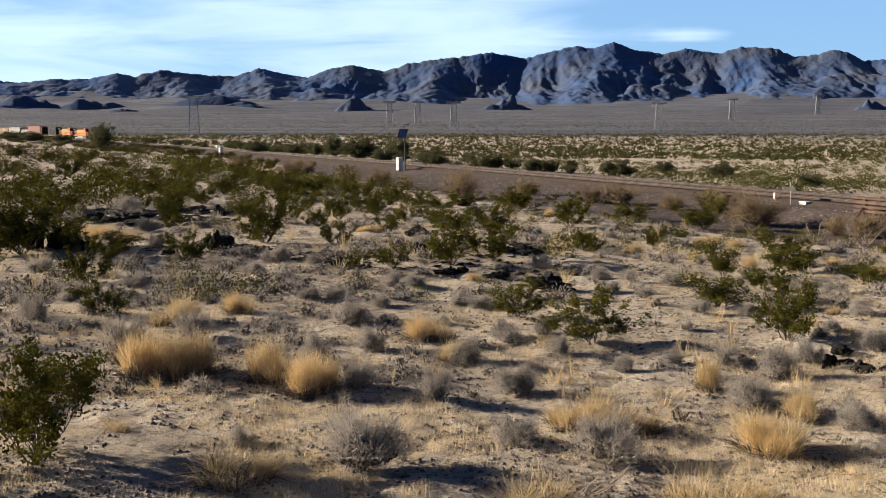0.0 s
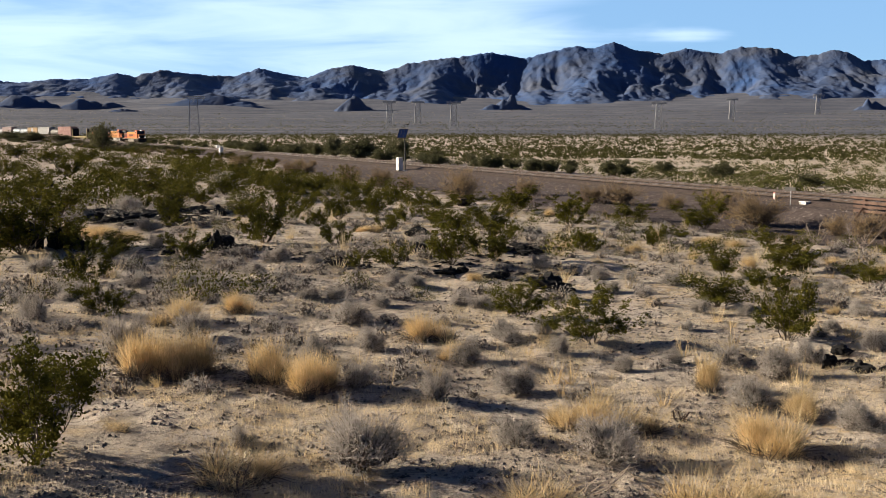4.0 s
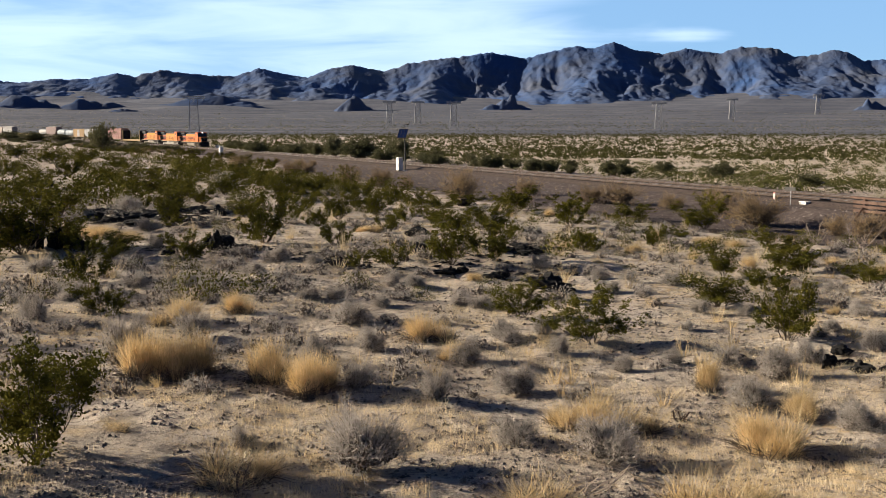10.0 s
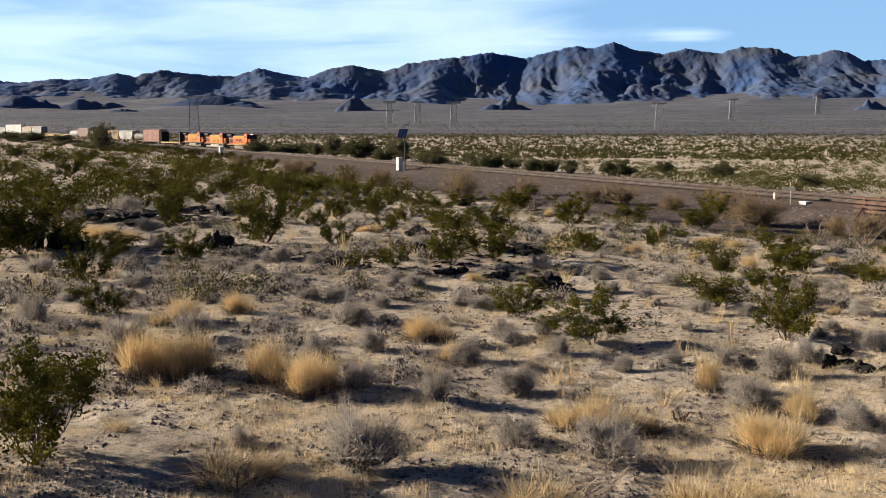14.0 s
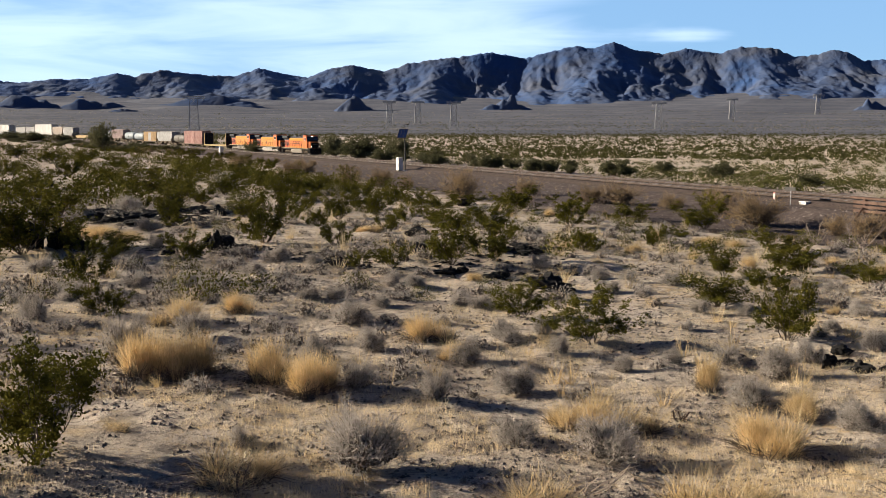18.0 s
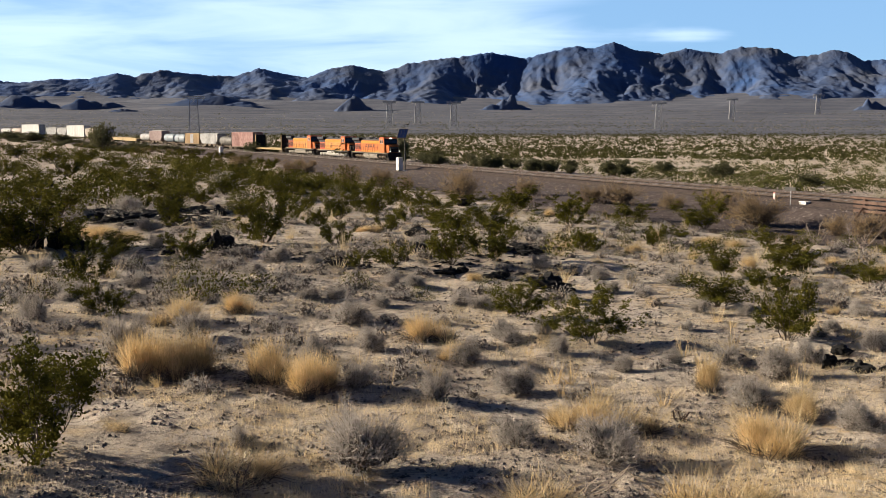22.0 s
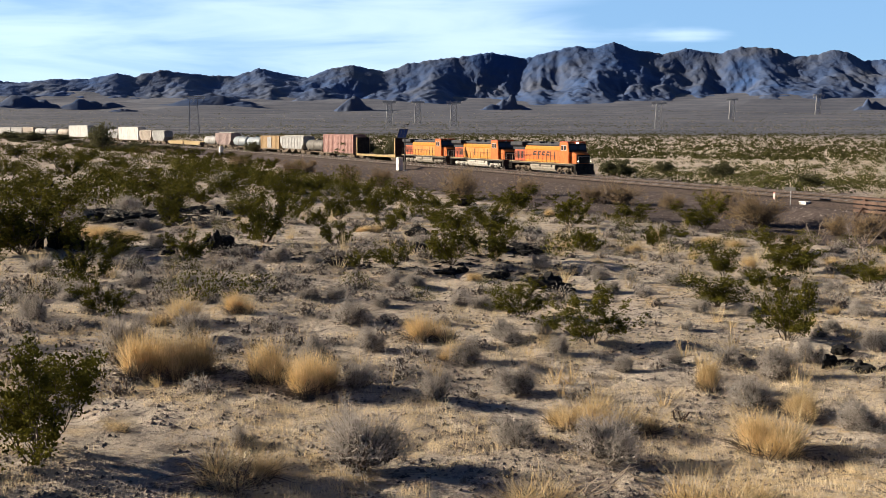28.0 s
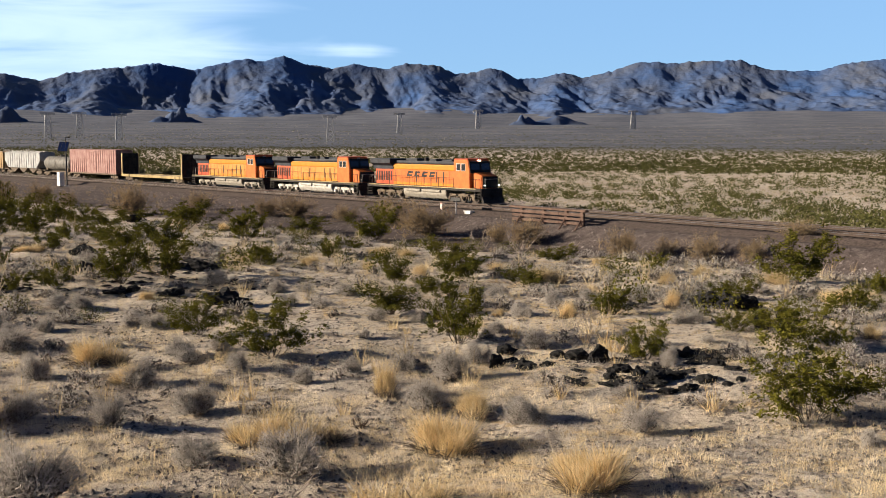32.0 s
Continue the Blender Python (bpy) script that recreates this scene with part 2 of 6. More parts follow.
# dead wood, and the dark fill for shade inside shrubs and grass
M_WOOD_SHADE = mat("dead_wood_and_shade", (0.11, 0.09, 0.075), 0.9, 0, (0.20, 0.165, 0.135), 9.0)
M_DRY = leafy("dry_brush_twig", (0.23, 0.165, 0.095), (0.37, 0.28, 0.165), 0.2, 0.9)
M_TREE = leafy("desert_tree_leaf", (0.085, 0.088, 0.040), (0.155, 0.15, 0.085), 0.25)
M_STONE = mat("bank_stone", (0.16, 0.132, 0.12), 0.9, 0, (0.32, 0.275, 0.255), 1.0, spread=0.5)
M_PEBBLE = mat("pebble", (0.10, 0.085, 0.075), 0.9, 0, (0.26, 0.22, 0.19), 2.0, spread=0.4)

# ---- building blocks ----
def part(name, bm, material, parent, label=""):
    me = bpy.data.meshes.new(name)
    bm.to_mesh(me)
    bm.free()
    me.materials.append(material)
    ob = new(name, me)
    ob.parent = parent
    if label:
        tagged(ob, label)
    return ob


def raw(name, verts, faces, material, smooth=False):
    """One mesh object from arrays of corners and faces."""
    me = bpy.data.meshes.new(name)
    verts = np.asarray(verts, dtype=np.float32)
    faces = np.asarray(faces, dtype=np.int32)
    k = faces.shape[1]
    me.vertices.add(len(verts))
    me.vertices.foreach_set("co", verts.ravel())
    me.loops.add(faces.size)
    me.loops.foreach_set("vertex_index", faces.ravel())
    me.polygons.add(len(faces))
    me.polygons.foreach_set("loop_start", np.arange(0, faces.size, k, dtype=np.int32))
    me.polygons.foreach_set("use_smooth", np.full(len(faces), smooth))
    me.update(calc_edges=True)
    me.materials.append(material)
    return new(name, me)


def grid_faces(rows, cols, wrap=False):
    i = np.arange(rows - 1)[:, None] * cols
    j = np.arange(cols if wrap else cols - 1)[None, :]
    j2 = (j + 1) % cols
    return np.stack([i + j, i + j2, i + cols + j2, i + cols + j], -1).reshape(-1, 4)


# ---- the ground, one sheet to the horizon ----
def build_ground():
    az = np.concatenate([np.arange(-28.0, 46.0, 0.24), np.arange(46.0, 332.0, 3.0)])
    rad = [0.0, 0.15, 0.3, 0.6, 1.0]
    while rad[-1] < 4900:
        rad.append(rad[-1] + max(0.10, rad[-1] * 0.0103))
    rad = np.array(rad)
    A, Rr = np.meshgrid(np.radians(az), rad)
    x, y = Rr * np.sin(A), Rr * np.cos(A)
    x = x + 0.06 * ease((0.6 - Rr) / 0.6)
    z = ground_z(x, y)
    for i in range(len(rad)):
        if rad[i] < 75:
            z[i] += [lump_z(px, py) for px, py in zip(x[i], y[i])]
    v = np.stack([x, y, z], -1).reshape(-1, 3)
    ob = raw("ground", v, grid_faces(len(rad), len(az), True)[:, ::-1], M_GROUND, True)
    s, q = along(x, y)
    edge = q + 2.5 * waves(x, y, 19.0, 6.0) + 1.5 * waves(x, y, 6.0, 2.0)
    g = ease((31.0 - 13.0 * ease((s - 45.0) / 70.0) - edge) / 5.0) * ease((edge + 19.0) / 6.0)
    # the haze tint grows with distance beyond the track
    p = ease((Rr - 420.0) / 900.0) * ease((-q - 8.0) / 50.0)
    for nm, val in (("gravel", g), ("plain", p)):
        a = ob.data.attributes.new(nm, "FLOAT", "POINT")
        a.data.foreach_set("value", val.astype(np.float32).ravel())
    tagged(ob, "pale desert sand with straw litter, grit and gravel", "ground", kind="structure")


build_ground()

# ---- mountains ----
# (degrees right of north, degrees high) of summits and saddles of the crest
CREST_W = [(-45, 2.6), (-32, 2.9), (-26, 2.2), (-22.4, 2.39), (-21.4, 2.3), (-20, 2.51), (-18.4, 2.54), (-16.7, 2.85), (-16, 2.69), (-14.7, 3.05), (-13.4, 2.89),
           (-12, 2.79), (-11, 2.77), (-9.7, 3.19), (-8.5, 2.94), (-7.2, 2.71), (-6, 3.22), (-4.7, 3.38), (-3.1, 3.06), (-1.9, 3.47), (-0.3, 3.71),
           (1.1, 3.86), (2.6, 4.06), (4.4, 3.73)]
CREST_E = [(5.6, 4.08), (7.05, 4.36), (7.9, 4.23), (9.0, 4.56), (10, 4.15), (11.7, 3.9), (12.7, 4.17), (14.4, 3.88), (15.4, 4.18), (17.1, 4.11),
           (18.1, 3.64), (19.2, 3.76), (20.2, 3.98), (21.4, 3.38), (22.7, 3.44), (23.9, 3.72), (24.8, 3.42), (26.3, 3.73), (27.7, 4.22), (29.7, 4.13),
           (31.2, 4.22), (32.9, 4.22), (34.4, 3.68), (36.7, 3.61), (38, 3.96), (39.8, 4.11), (48, 3.6), (60, 2.5)]


def build_mountains():
    az = np.arange(-45.0, 60.0, 0.09)
    rad = np.concatenate([np.linspace(3350, 4330, 110), np.linspace(4345, 4760, 16)])
    cz = np.interp(az, *np.array(CREST_W + CREST_E).T)
    cz = cz + 0.075 * np.array([noise.noise((a * 1.9, 3.0, 0.0)) + 0.8 * noise.noise((a * 4.3, 8.0, 0.0)) + 0.4 * noise.noise((a * 9.5, 2.0, 0.0)) for a in az])
    crest = np.tan(np.radians(cz)) * 4330 + EYE[2]
    soft = np.convolve(np.pad(crest, 14, mode="edge"), np.hanning(31)[1:-1] / np.hanning(31).sum(), mode="valid")
    v = np.zeros((len(rad), len(az), 3))
    A, Rm = np.meshgrid(np.radians(az), np.minimum(rad, 3800.0))
    base = ground_z(Rm * np.sin(A), Rm * np.cos(A)) - 9.0
    for i, r in enumerate(rad):
        for j, a in enumerate(az):
            x, y = r * math.sin(radians(a)), r * math.cos(radians(a))
            foot = 3520 + 330 * noise.noise((a * 0.19, 1.0, 0.0)) + 150 * noise.noise((a * 0.75, 5.0, 0.0))
            u = (r - foot) / (4330 - foot)
            b = base[i, j]
            if u <= 0:
                z = b - 8 + 10 * u
            elif u <= 1:
                rg = noise.ridged_multi_fractal((x / 235 + 0.30 * noise.noise((x / 330, y / 330, 2.0)), y / 640, 0.3), 0.82, 2.15, 7, 1.0, 2.0) / 2.2
                rg = math.tanh(max(0.0, rg) * 1.1) * 1.05
                w, v9 = u ** 3, u ** 22
                body = soft[j] * (1 - v9) + crest[j] * v9
                knob = 40 * u * (1 - u) ** 0.7 * (noise.noise((x / 150, y / 150, 7.0)) + 0.6 * noise.noise((x / 60, y / 60, 9.0)) + 0.35 * noise.noise((x / 26, y / 26, 4.0)))
                z = b - 8 + (body - b + 8) * u ** 1.75 * ((1 - w) * (0.12 + 0.95 * rg) + w) + knob
            else:
                z = crest[j] - (r - 4330) * 0.7
            v[i, j] = (x, y, z)
    ob = raw("mountain_range", v.reshape(-1, 3), grid_faces(len(rad), len(az))[:, ::-1], M_HAZY_ROCK, True)
    tagged(ob, "rugged desert mountain range with eroded spurs, tinted blue for haze", "mountains", kind="structure")


build_mountains()


def hill(a, w, top, r=3150.0, seed=0.0, depth=1.0, peaks=1):
    """A low dark hill: middle and width in degrees, height of its top in degrees."""
    half = math.tan(radians(w / 2)) * r
    ca = radians(a)
    cx, cy = r * math.sin(ca), r * math.cos(ca)
    base = float(ground_z(np.array(cx), np.array(cy)))
    high = EYE[2] + math.tan(radians(top)) * r - base
    n = 42
    vs = []
    for i in range(n):
        for j in range(n):
            p, q = -1.15 + 2.3 * i / (n - 1), -1.15 + 2.3 * j / (n - 1)
            d = math.hypot(p, q) + 0.26 * noise.noise((p * 2 + seed, q * 2, seed))
            h = max(-0.1, 1 - d)
            h = h ** 1.1 if h > 0 else h
            if peaks > 1:
                h *= 0.72 + 0.5 * abs(noise.noise((p * 2.6 + seed, q * 1.5, 4.0))) * 1.6
            h *= 1 + 0.16 * noise.noise((p * 5 + seed, q * 5, 1.0)) * (d > 0.1)
            x, y = cx + p * half, cy + q * half * depth
            vs.append((x, y, float(ground_z(np.array(x), np.array(y))) - 3 + (high + 3) * h))
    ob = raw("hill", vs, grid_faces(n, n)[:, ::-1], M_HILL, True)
    tagged(ob, "low rocky hill on the desert plain, tinted blue for haze", "hill", kind="structure")


for a, w, top, r, sd, dp, pk in ((-12.3, 5.4, 1.9, 3250, 1.0, 0.5, 1), (-10.4, 3.2, 1.45, 3100, 9.0, 0.5, 1), (-4.75, 2.2, 1.8, 3000, 2.0, 0.7, 1), (-21.6, 4.4, 1.85, 3300, 3.0, 0.5, 2),
                                 (-18.3, 3.8, 1.55, 3200, 4.0, 0.4, 2), (3.4, 3.2, 1.72, 3050, 5.0, 0.5, 2), (21.8, 2.4, 1.4, 3000, 6.0, 0.5, 2),
                                 (23.5, 4.2, 1.45, 3050, 7.0, 0.5, 1), (-16.6, 2.2, 1.1, 2900, 8.0, 0.5, 2)):
    hill(a, w, top, r, sd, dp, pk)

# ---- shapes ----
def slab(bm, x0, x1, y0, y1, z0, z1, bevel=0.0):
    """A box between the given limits, with softened edges."""
    g = bmesh.ops.create_cube(bm, size=1, matrix=Matrix.Translation(((x0 + x1) / 2, (y0 + y1) / 2, (z0 + z1) / 2)) @ Matrix.Diagonal((x1 - x0, y1 - y0, z1 - z0, 1)))
    if bevel:
        es = list({e for v in g["verts"] for e in v.link_edges})
        bmesh.ops.bevel(bm, geom=es, offset=bevel, segments=2, affect="EDGES", profile=0.6)
    return bm


def box_part(name, lim, material, parent, bevel=0.02, label=""):
    return part(name, slab(bmesh.new(), *lim, bevel), material, parent, label)


def tube(bm, a, b, r, n=8, r2=None):
    """A round bar from a to b."""
    a, b = Vector(a), Vector(b)
    d = b - a
    m = Matrix.Translation((a + b) / 2) @ d.to_track_quat("Z", "Y").to_matrix().to_4x4()
    bmesh.ops.create_cone(bm, cap_ends=True, segments=n, radius1=r, radius2=r if r2 is None else r2, depth=d.length, matrix=m)
    return bm


def extrude_y(bm, outline, y0, y1):
    """A plate with the given outline in x and z, from y0 to y1."""
    a = [bm.verts.new((x, y0, z)) for x, z in outline]
    b = [bm.verts.new((x, y1, z)) for x, z in outline]
    bm.faces.new(a)
    bm.faces.new(b[::-1])
    n = len(a)
    for i in range(n):
        bm.faces.new((a[i], b[i], b[(i + 1) % n], a[(i + 1) % n]))
    bmesh.ops.recalc_face_normals(bm, faces=bm.faces)
    return bm


def extrude_x(bm, outline, x0, x1):
    a = [bm.verts.new((x0, y, z)) for y, z in outline]
    b = [bm.verts.new((x1, y, z)) for y, z in outline]
    bm.faces.new(a)
    bm.faces.new(b[::-1])
    n = len(a)
    for i in range(n):
        bm.faces.new((a[i], b[i], b[(i + 1) % n], a[(i + 1) % n]))
    bmesh.ops.recalc_face_normals(bm, faces=bm.faces)
    return bm


# ---- the railway ----
def sweep(name, profile, s0, s1, q, step, material, closed=True, lift=0.0):
    """A cross-section (sideways, up) carried along the track."""
    ss = np.arange(s0, s1 + step, step)
    k = len(profile)
    vs = np.zeros((len(ss), k, 3))
    for i, s in enumerate(ss):
        for j, (a, b) in enumerate(profile):
            x, y = on_track(s, q + a)
            vs[i, j] = (x, y, float(rail_z(np.array(s))) + b + lift)
    return raw(name, vs.reshape(-1, 3), grid_faces(len(ss), k, closed), material, False)


def build_track():
    for q, nm in ((0.0, "far"), (4.4, "near")):
        bed = sweep("ballast", [(-3.4, -0.95), (-1.9, -0.21), (1.9, -0.21), (3.4, -0.95)], -150, 900, q, 3.0, M_BALLAST, False)
        tagged(bed, "purple-grey crushed stone ballast under the track", "ballast", kind="structure")
        for e in (-0.755, 0.755):
            r = sweep("rail", [(-0.07, -0.18), (-0.015, -0.16), (-0.036, -0.02), (-0.036, 0.0), (0.036, 0.0), (0.036, -0.02), (0.015, -0.16), (0.07, -0.18)], -150, 900, q + e, 3.0, M_RAIL)
            tagged(r, "rust-brown steel rail on the ballast", "rail", kind="structure")
            r = sweep("rail_head", [(-0.030, 0.0), (-0.026, 0.006), (0.026, 0.006), (0.030, 0.0)], -150, 900, q + e, 3.0, M_HEAD)
            tagged(r, "worn bright running surface of the steel rail", "rail", kind="structure")


build_track()


def bush_mesh(rng, n, h, leaf=0.07):
    vs, fs = [], []
    for i in range(n):
        a, t = rng.uniform(0, 6.28), rng.uniform(0.05, 1)
        r = 0.5 * rng.uniform(0.3, 1) ** 0.5 * (0.6 + 0.6 * math.sin(t * 3))
        p = np.array([r * math.cos(a), r * math.sin(a), t * h])
        out = p - (0, 0, 0.25 * h)
        out = out / (np.linalg.norm(out) + 1e-6) + rng.normal(size=3) * 0.35
        u = np.cross(out, rng.normal(size=3))
        u *= leaf * 1.5 * rng.uniform(0.6, 1.2) / (np.linalg.norm(u) + 1e-6)
        w = np.cross(out, u)
        w *= leaf * 1.1 / (np.linalg.norm(w) + 1e-6)
        k = len(vs)
        vs += [p - u, p + w, p + u, p - w]
        fs.append((k, k + 1, k + 2, k + 3))
    return np.array(vs), np.array(fs)


def far_scatter(name, material, count, r0, r1, size, leaves, label, seed, leaf=0.07, high=0.75, power=1.0):
    rng = np.random.default_rng(seed)
    V, Fc, k = [], [], 0
    shapes = [bush_mesh(rng, leaves, high, leaf) for _ in range(6)]
    made = 0
    while made < count:
        r = math.exp(rng.uniform(math.log(r0), math.log(r1)))
        a = radians(rng.uniform(-25, 42))
        x, y = r * math.sin(a), r * math.cos(a)
        s, q = along(x, y)
        if q > -11 or noise.noise((x / 34, y / 15, seed)) < rng.uniform(-0.5, 0.2):
            continue
        made += 1
        v, f = shapes[made % 6]
        sc = size * rng.uniform(0.6, 1.4) 
        V.append(v * sc + (x, y, float(ground_z(np.array(x), np.array(y)))))
        Fc.append(f + k)
        k += len(v)
    ob = raw(name, np.concatenate(V), np.concatenate(Fc), material)
    tagged(ob, label, "shrubs", kind="stuff")


far_scatter("near_plain_shrubs", M_PLAINBUSH, 3700, 105, 430, 1.3, 26, "olive creosote scrub on the plain beyond the track", 5, 0.068, 0.52)
far_scatter("plain_shrubs", M_PLAINBUSH, 19000, 300, 1900, 1.9, 9, "olive creosote scrub scattered over the far plain", 6, 0.11, 0.5)
far_scatter("plain_straw", M_STRAWFAR, 8000, 110, 1900, 0.85, 8, "pale straw tufts between the scrub on the plain", 7, 0.09, 0.28)

far_scatter("distant_shrubs", M_PLAINBUSH, 6500, 1750, 3000, 2.4, 4, "tiny dark scrub dots on the rising plain", 8, 0.16, 0.45)
far_scatter("distant_straw", M_STRAWFAR, 5000, 1600, 2900, 2.0, 4, "tiny pale tufts on the rising plain", 9, 0.15, 0.35)


def build_ties():
    """Sleepers of both tracks, too many to count."""
    V, Fc, k = [], [], 0
    box = np.array([(a, b, c) for a in (-0.12, 0.12) for b in (-1.3, 1.3) for c in (-0.3, -0.17)])
    fs = np.array([(0, 1, 3, 2), (4, 6, 7, 5), (0, 4, 5, 1), (2, 3, 7, 6), (1, 5, 7, 3), (0, 2, 6, 4)])
    for q in (0.0, 4.4):
        for i in range(900):
            s = -140 + i * 0.61
            x, y = on_track(s, q)
            a = math.atan2(-math.sin(TRACK_TURN), math.cos(TRACK_TURN)) + s / TRACK_R + math.pi / 2
            R = np.array([[math.cos(a), -math.sin(a), 0], [math.sin(a), math.cos(a), 0], [0, 0, 1]])
            V.append(box @ R.T + (x, y, float(rail_z(np.array(s)))))
            Fc.append(fs + k)
            k += 8
    tagged(raw("ties", np.concatenate(V), np.concatenate(Fc), M_TIE), "grey concrete ties under the rails", "ties", kind="stuff")


build_ties()

# ---- plants ----
def ribbons(base, way, length, width, bend, steps=2):
    """Thin tapered blades or twigs as strips of quads: arrays of starts, directions, lengths, widths and sideways bends."""
    n = len(base)
    way = way / np.linalg.norm(way, axis=1, keepdims=True)
    side = np.cross(way, RNG.normal(size=(n, 3)))
    side /= np.linalg.norm(side, axis=1, keepdims=True) + 1e-9
    vs = np.zeros((n, steps + 1, 2, 3))
    for k in range(steps + 1):
        t = k / steps
        p = base + way * (length * t)[:, None] + bend * t * t
        w = side * (width * (1 - 0.75 * t))[:, None] / 2
        vs[:, k, 0], vs[:, k, 1] = p - w, p + w
    idx = np.arange(n)[:, None] * (steps + 1) * 2
    fs = np.concatenate([np.stack([idx + 2 * k, idx + 2 * k + 1, idx + 2 * k + 3, idx + 2 * k + 2], -1).reshape(-1, 4) for k in range(steps)])
    return vs.reshape(-1, 3), fs


def leaves(at, size, flat=0.6, middle=None):
    """Small rhombic leaves round the given points, facing outwards from the middle of the crown where one is given."""
    n = len(at)
    u = RNG.normal(size=(n, 3))
    if middle is None:
        w = np.cross(u, RNG.normal(size=(n, 3)))
    else:
        out = at - np.array(middle)
        out = out / (np.linalg.norm(out, axis=1, keepdims=True) + 1e-9) + RNG.normal(size=(n, 3)) * 0.38
        u = np.cross(out, u)
        w = np.cross(out, u)
    u *= (size / np.linalg.norm(u, axis=1))[:, None]
    w *= (flat * size / (np.linalg.norm(w, axis=1) + 1e-9))[:, None]
    vs = np.stack([at - u, at + w, at + u, at - w], 1).reshape(-1, 3)
    return vs, np.arange(4 * n).reshape(-1, 4)


def join(*pairs):
    vs, fs, k = [], [], 0
    for v, f in pairs:
        vs.append(v)
        fs.append(f + k)
        k += len(v)
    return np.concatenate(vs), np.concatenate(fs)


RNG = np.random.default_rng(11)


def polyline_ribbons(paths, width):
    """Strips along bent stems, two crossed strips each so that they show from all sides."""
    n, steps, _ = paths.shape
    got = []
    for turn in (0.0, math.pi / 2):
        a = RNG.uniform(0, math.pi, n) + turn
        side = np.stack([np.cos(a), np.sin(a), np.zeros(n)], 1)
        vs = np.zeros((n, steps, 2, 3))
        for k in range(steps):
            w = side * (width * (1 - 0.8 * k / (steps - 1)))[:, None] / 2
            vs[:, k, 0], vs[:, k, 1] = paths[:, k] - w, paths[:, k] + w
        idx = np.arange(n)[:, None] * steps * 2
        fs = np.concatenate([np.stack([idx + 2 * k, idx + 2 * k + 1, idx + 2 * k + 3, idx + 2 * k + 2], -1).reshape(-1, 4) for k in range(steps - 1)])
        got.append((vs.reshape(-1, 3), fs))
    return join(*got)


def under(ob, parent):
    ob.parent = parent
    return ob


def creosote(limbs=11, clumps=430, per=15, leaf=0.017, spread=1.0, wood=0.022, leaf_mat=None, name="creosote_bush", label="olive-green creosote bush with dark bare stems on sand", wide=0.026):
    """Open vase of crooked limbs that fork twice; small leaves in tufts along the outer twigs, with gaps between. One metre high and wide."""
    top = new(name)
    tagged(top, label, "bush", "desert shrubs")
    az = np.arange(limbs) * 2 * math.pi / limbs + RNG.normal(size=limbs) * 0.7
    lean = spread * RNG.uniform(0.10, 1.15, limbs)
    reach = RNG.uniform(0.34, 1.0, limbs) * (1 - 0.15 * lean)
    main = np.zeros((limbs, 7, 3))
    drift = np.zeros((limbs, 3))
    for k in range(7):
        t = k / 6
        if k:
            drift = drift + RNG.normal(size=(limbs, 3)) * (0.022, 0.022, 0.010)
        r = 0.03 + lean * 0.42 * t ** 0.9
        main[:, k] = np.stack([np.cos(az) * r, np.sin(az) * r, reach * 0.85 * t ** (1 + 0.2 * lean)], 1) + drift

    def fork(paths, each, first, low, high, steps, turn, lift):
        n, m, _ = paths.shape
        src = np.repeat(np.arange(n), each)
        at = RNG.integers(first, m, n * each)
        st = paths[src, at]
        way = paths[src, at] - paths[src, np.maximum(at - 2, 0)]
        way = way / (np.linalg.norm(way, axis=1, keepdims=True) + 1e-6) + RNG.normal(size=st.shape) * turn + (0, 0, lift)
        way *= (RNG.uniform(low, high, n * each) / np.linalg.norm(way, axis=1))[:, None]
        out = np.zeros((n * each, steps, 3))
        for k in range(steps):
            out[:, k] = st + way * (k / (steps - 1)) + RNG.normal(size=st.shape) * 0.010 * (k > 0)
        return out

    sub = fork(main, 6, 1, 0.22, 0.44, 4, 0.32, 0.40)
    twig = fork(sub, 4, 1, 0.10, 0.22, 3, 0.45, 0.35)
    ends = np.concatenate([twig[:, 1], twig[:, 2], twig[:, 2], sub[:, 2], sub[:, 3]])
    ends = ends[ends[:, 2] > 0.09]
    ends = ends[RNG.integers(0, len(ends), clumps)]
    pick = np.repeat(ends, per, axis=0) + RNG.normal(size=(clumps * per, 3)) * (wide, wide, wide * 0.85)
    fit = np.array([0.5 / np.percentile(np.hypot(pick[:, 0], pick[:, 1]), 93)] * 2 + [0.95 / np.percentile(pick[:, 2], 99.5)])
    v, f = join(polyline_ribbons(main * fit, RNG.uniform(0.7, 1.3, limbs) * wood), polyline_ribbons(sub * fit, np.full(len(sub), wood * 0.5)), polyline_ribbons(twig * fit, np.full(len(twig), wood * 0.25)))
    under(raw("woody_frame", v, f, M_CREO_WOOD), top)
    v, f = leaves(pick * fit, RNG.uniform(0.6, 1.35, len(pick)) * leaf, 0.7)
    under(raw("foliage", v, f, leaf_mat or M_CREO), top)
    return top


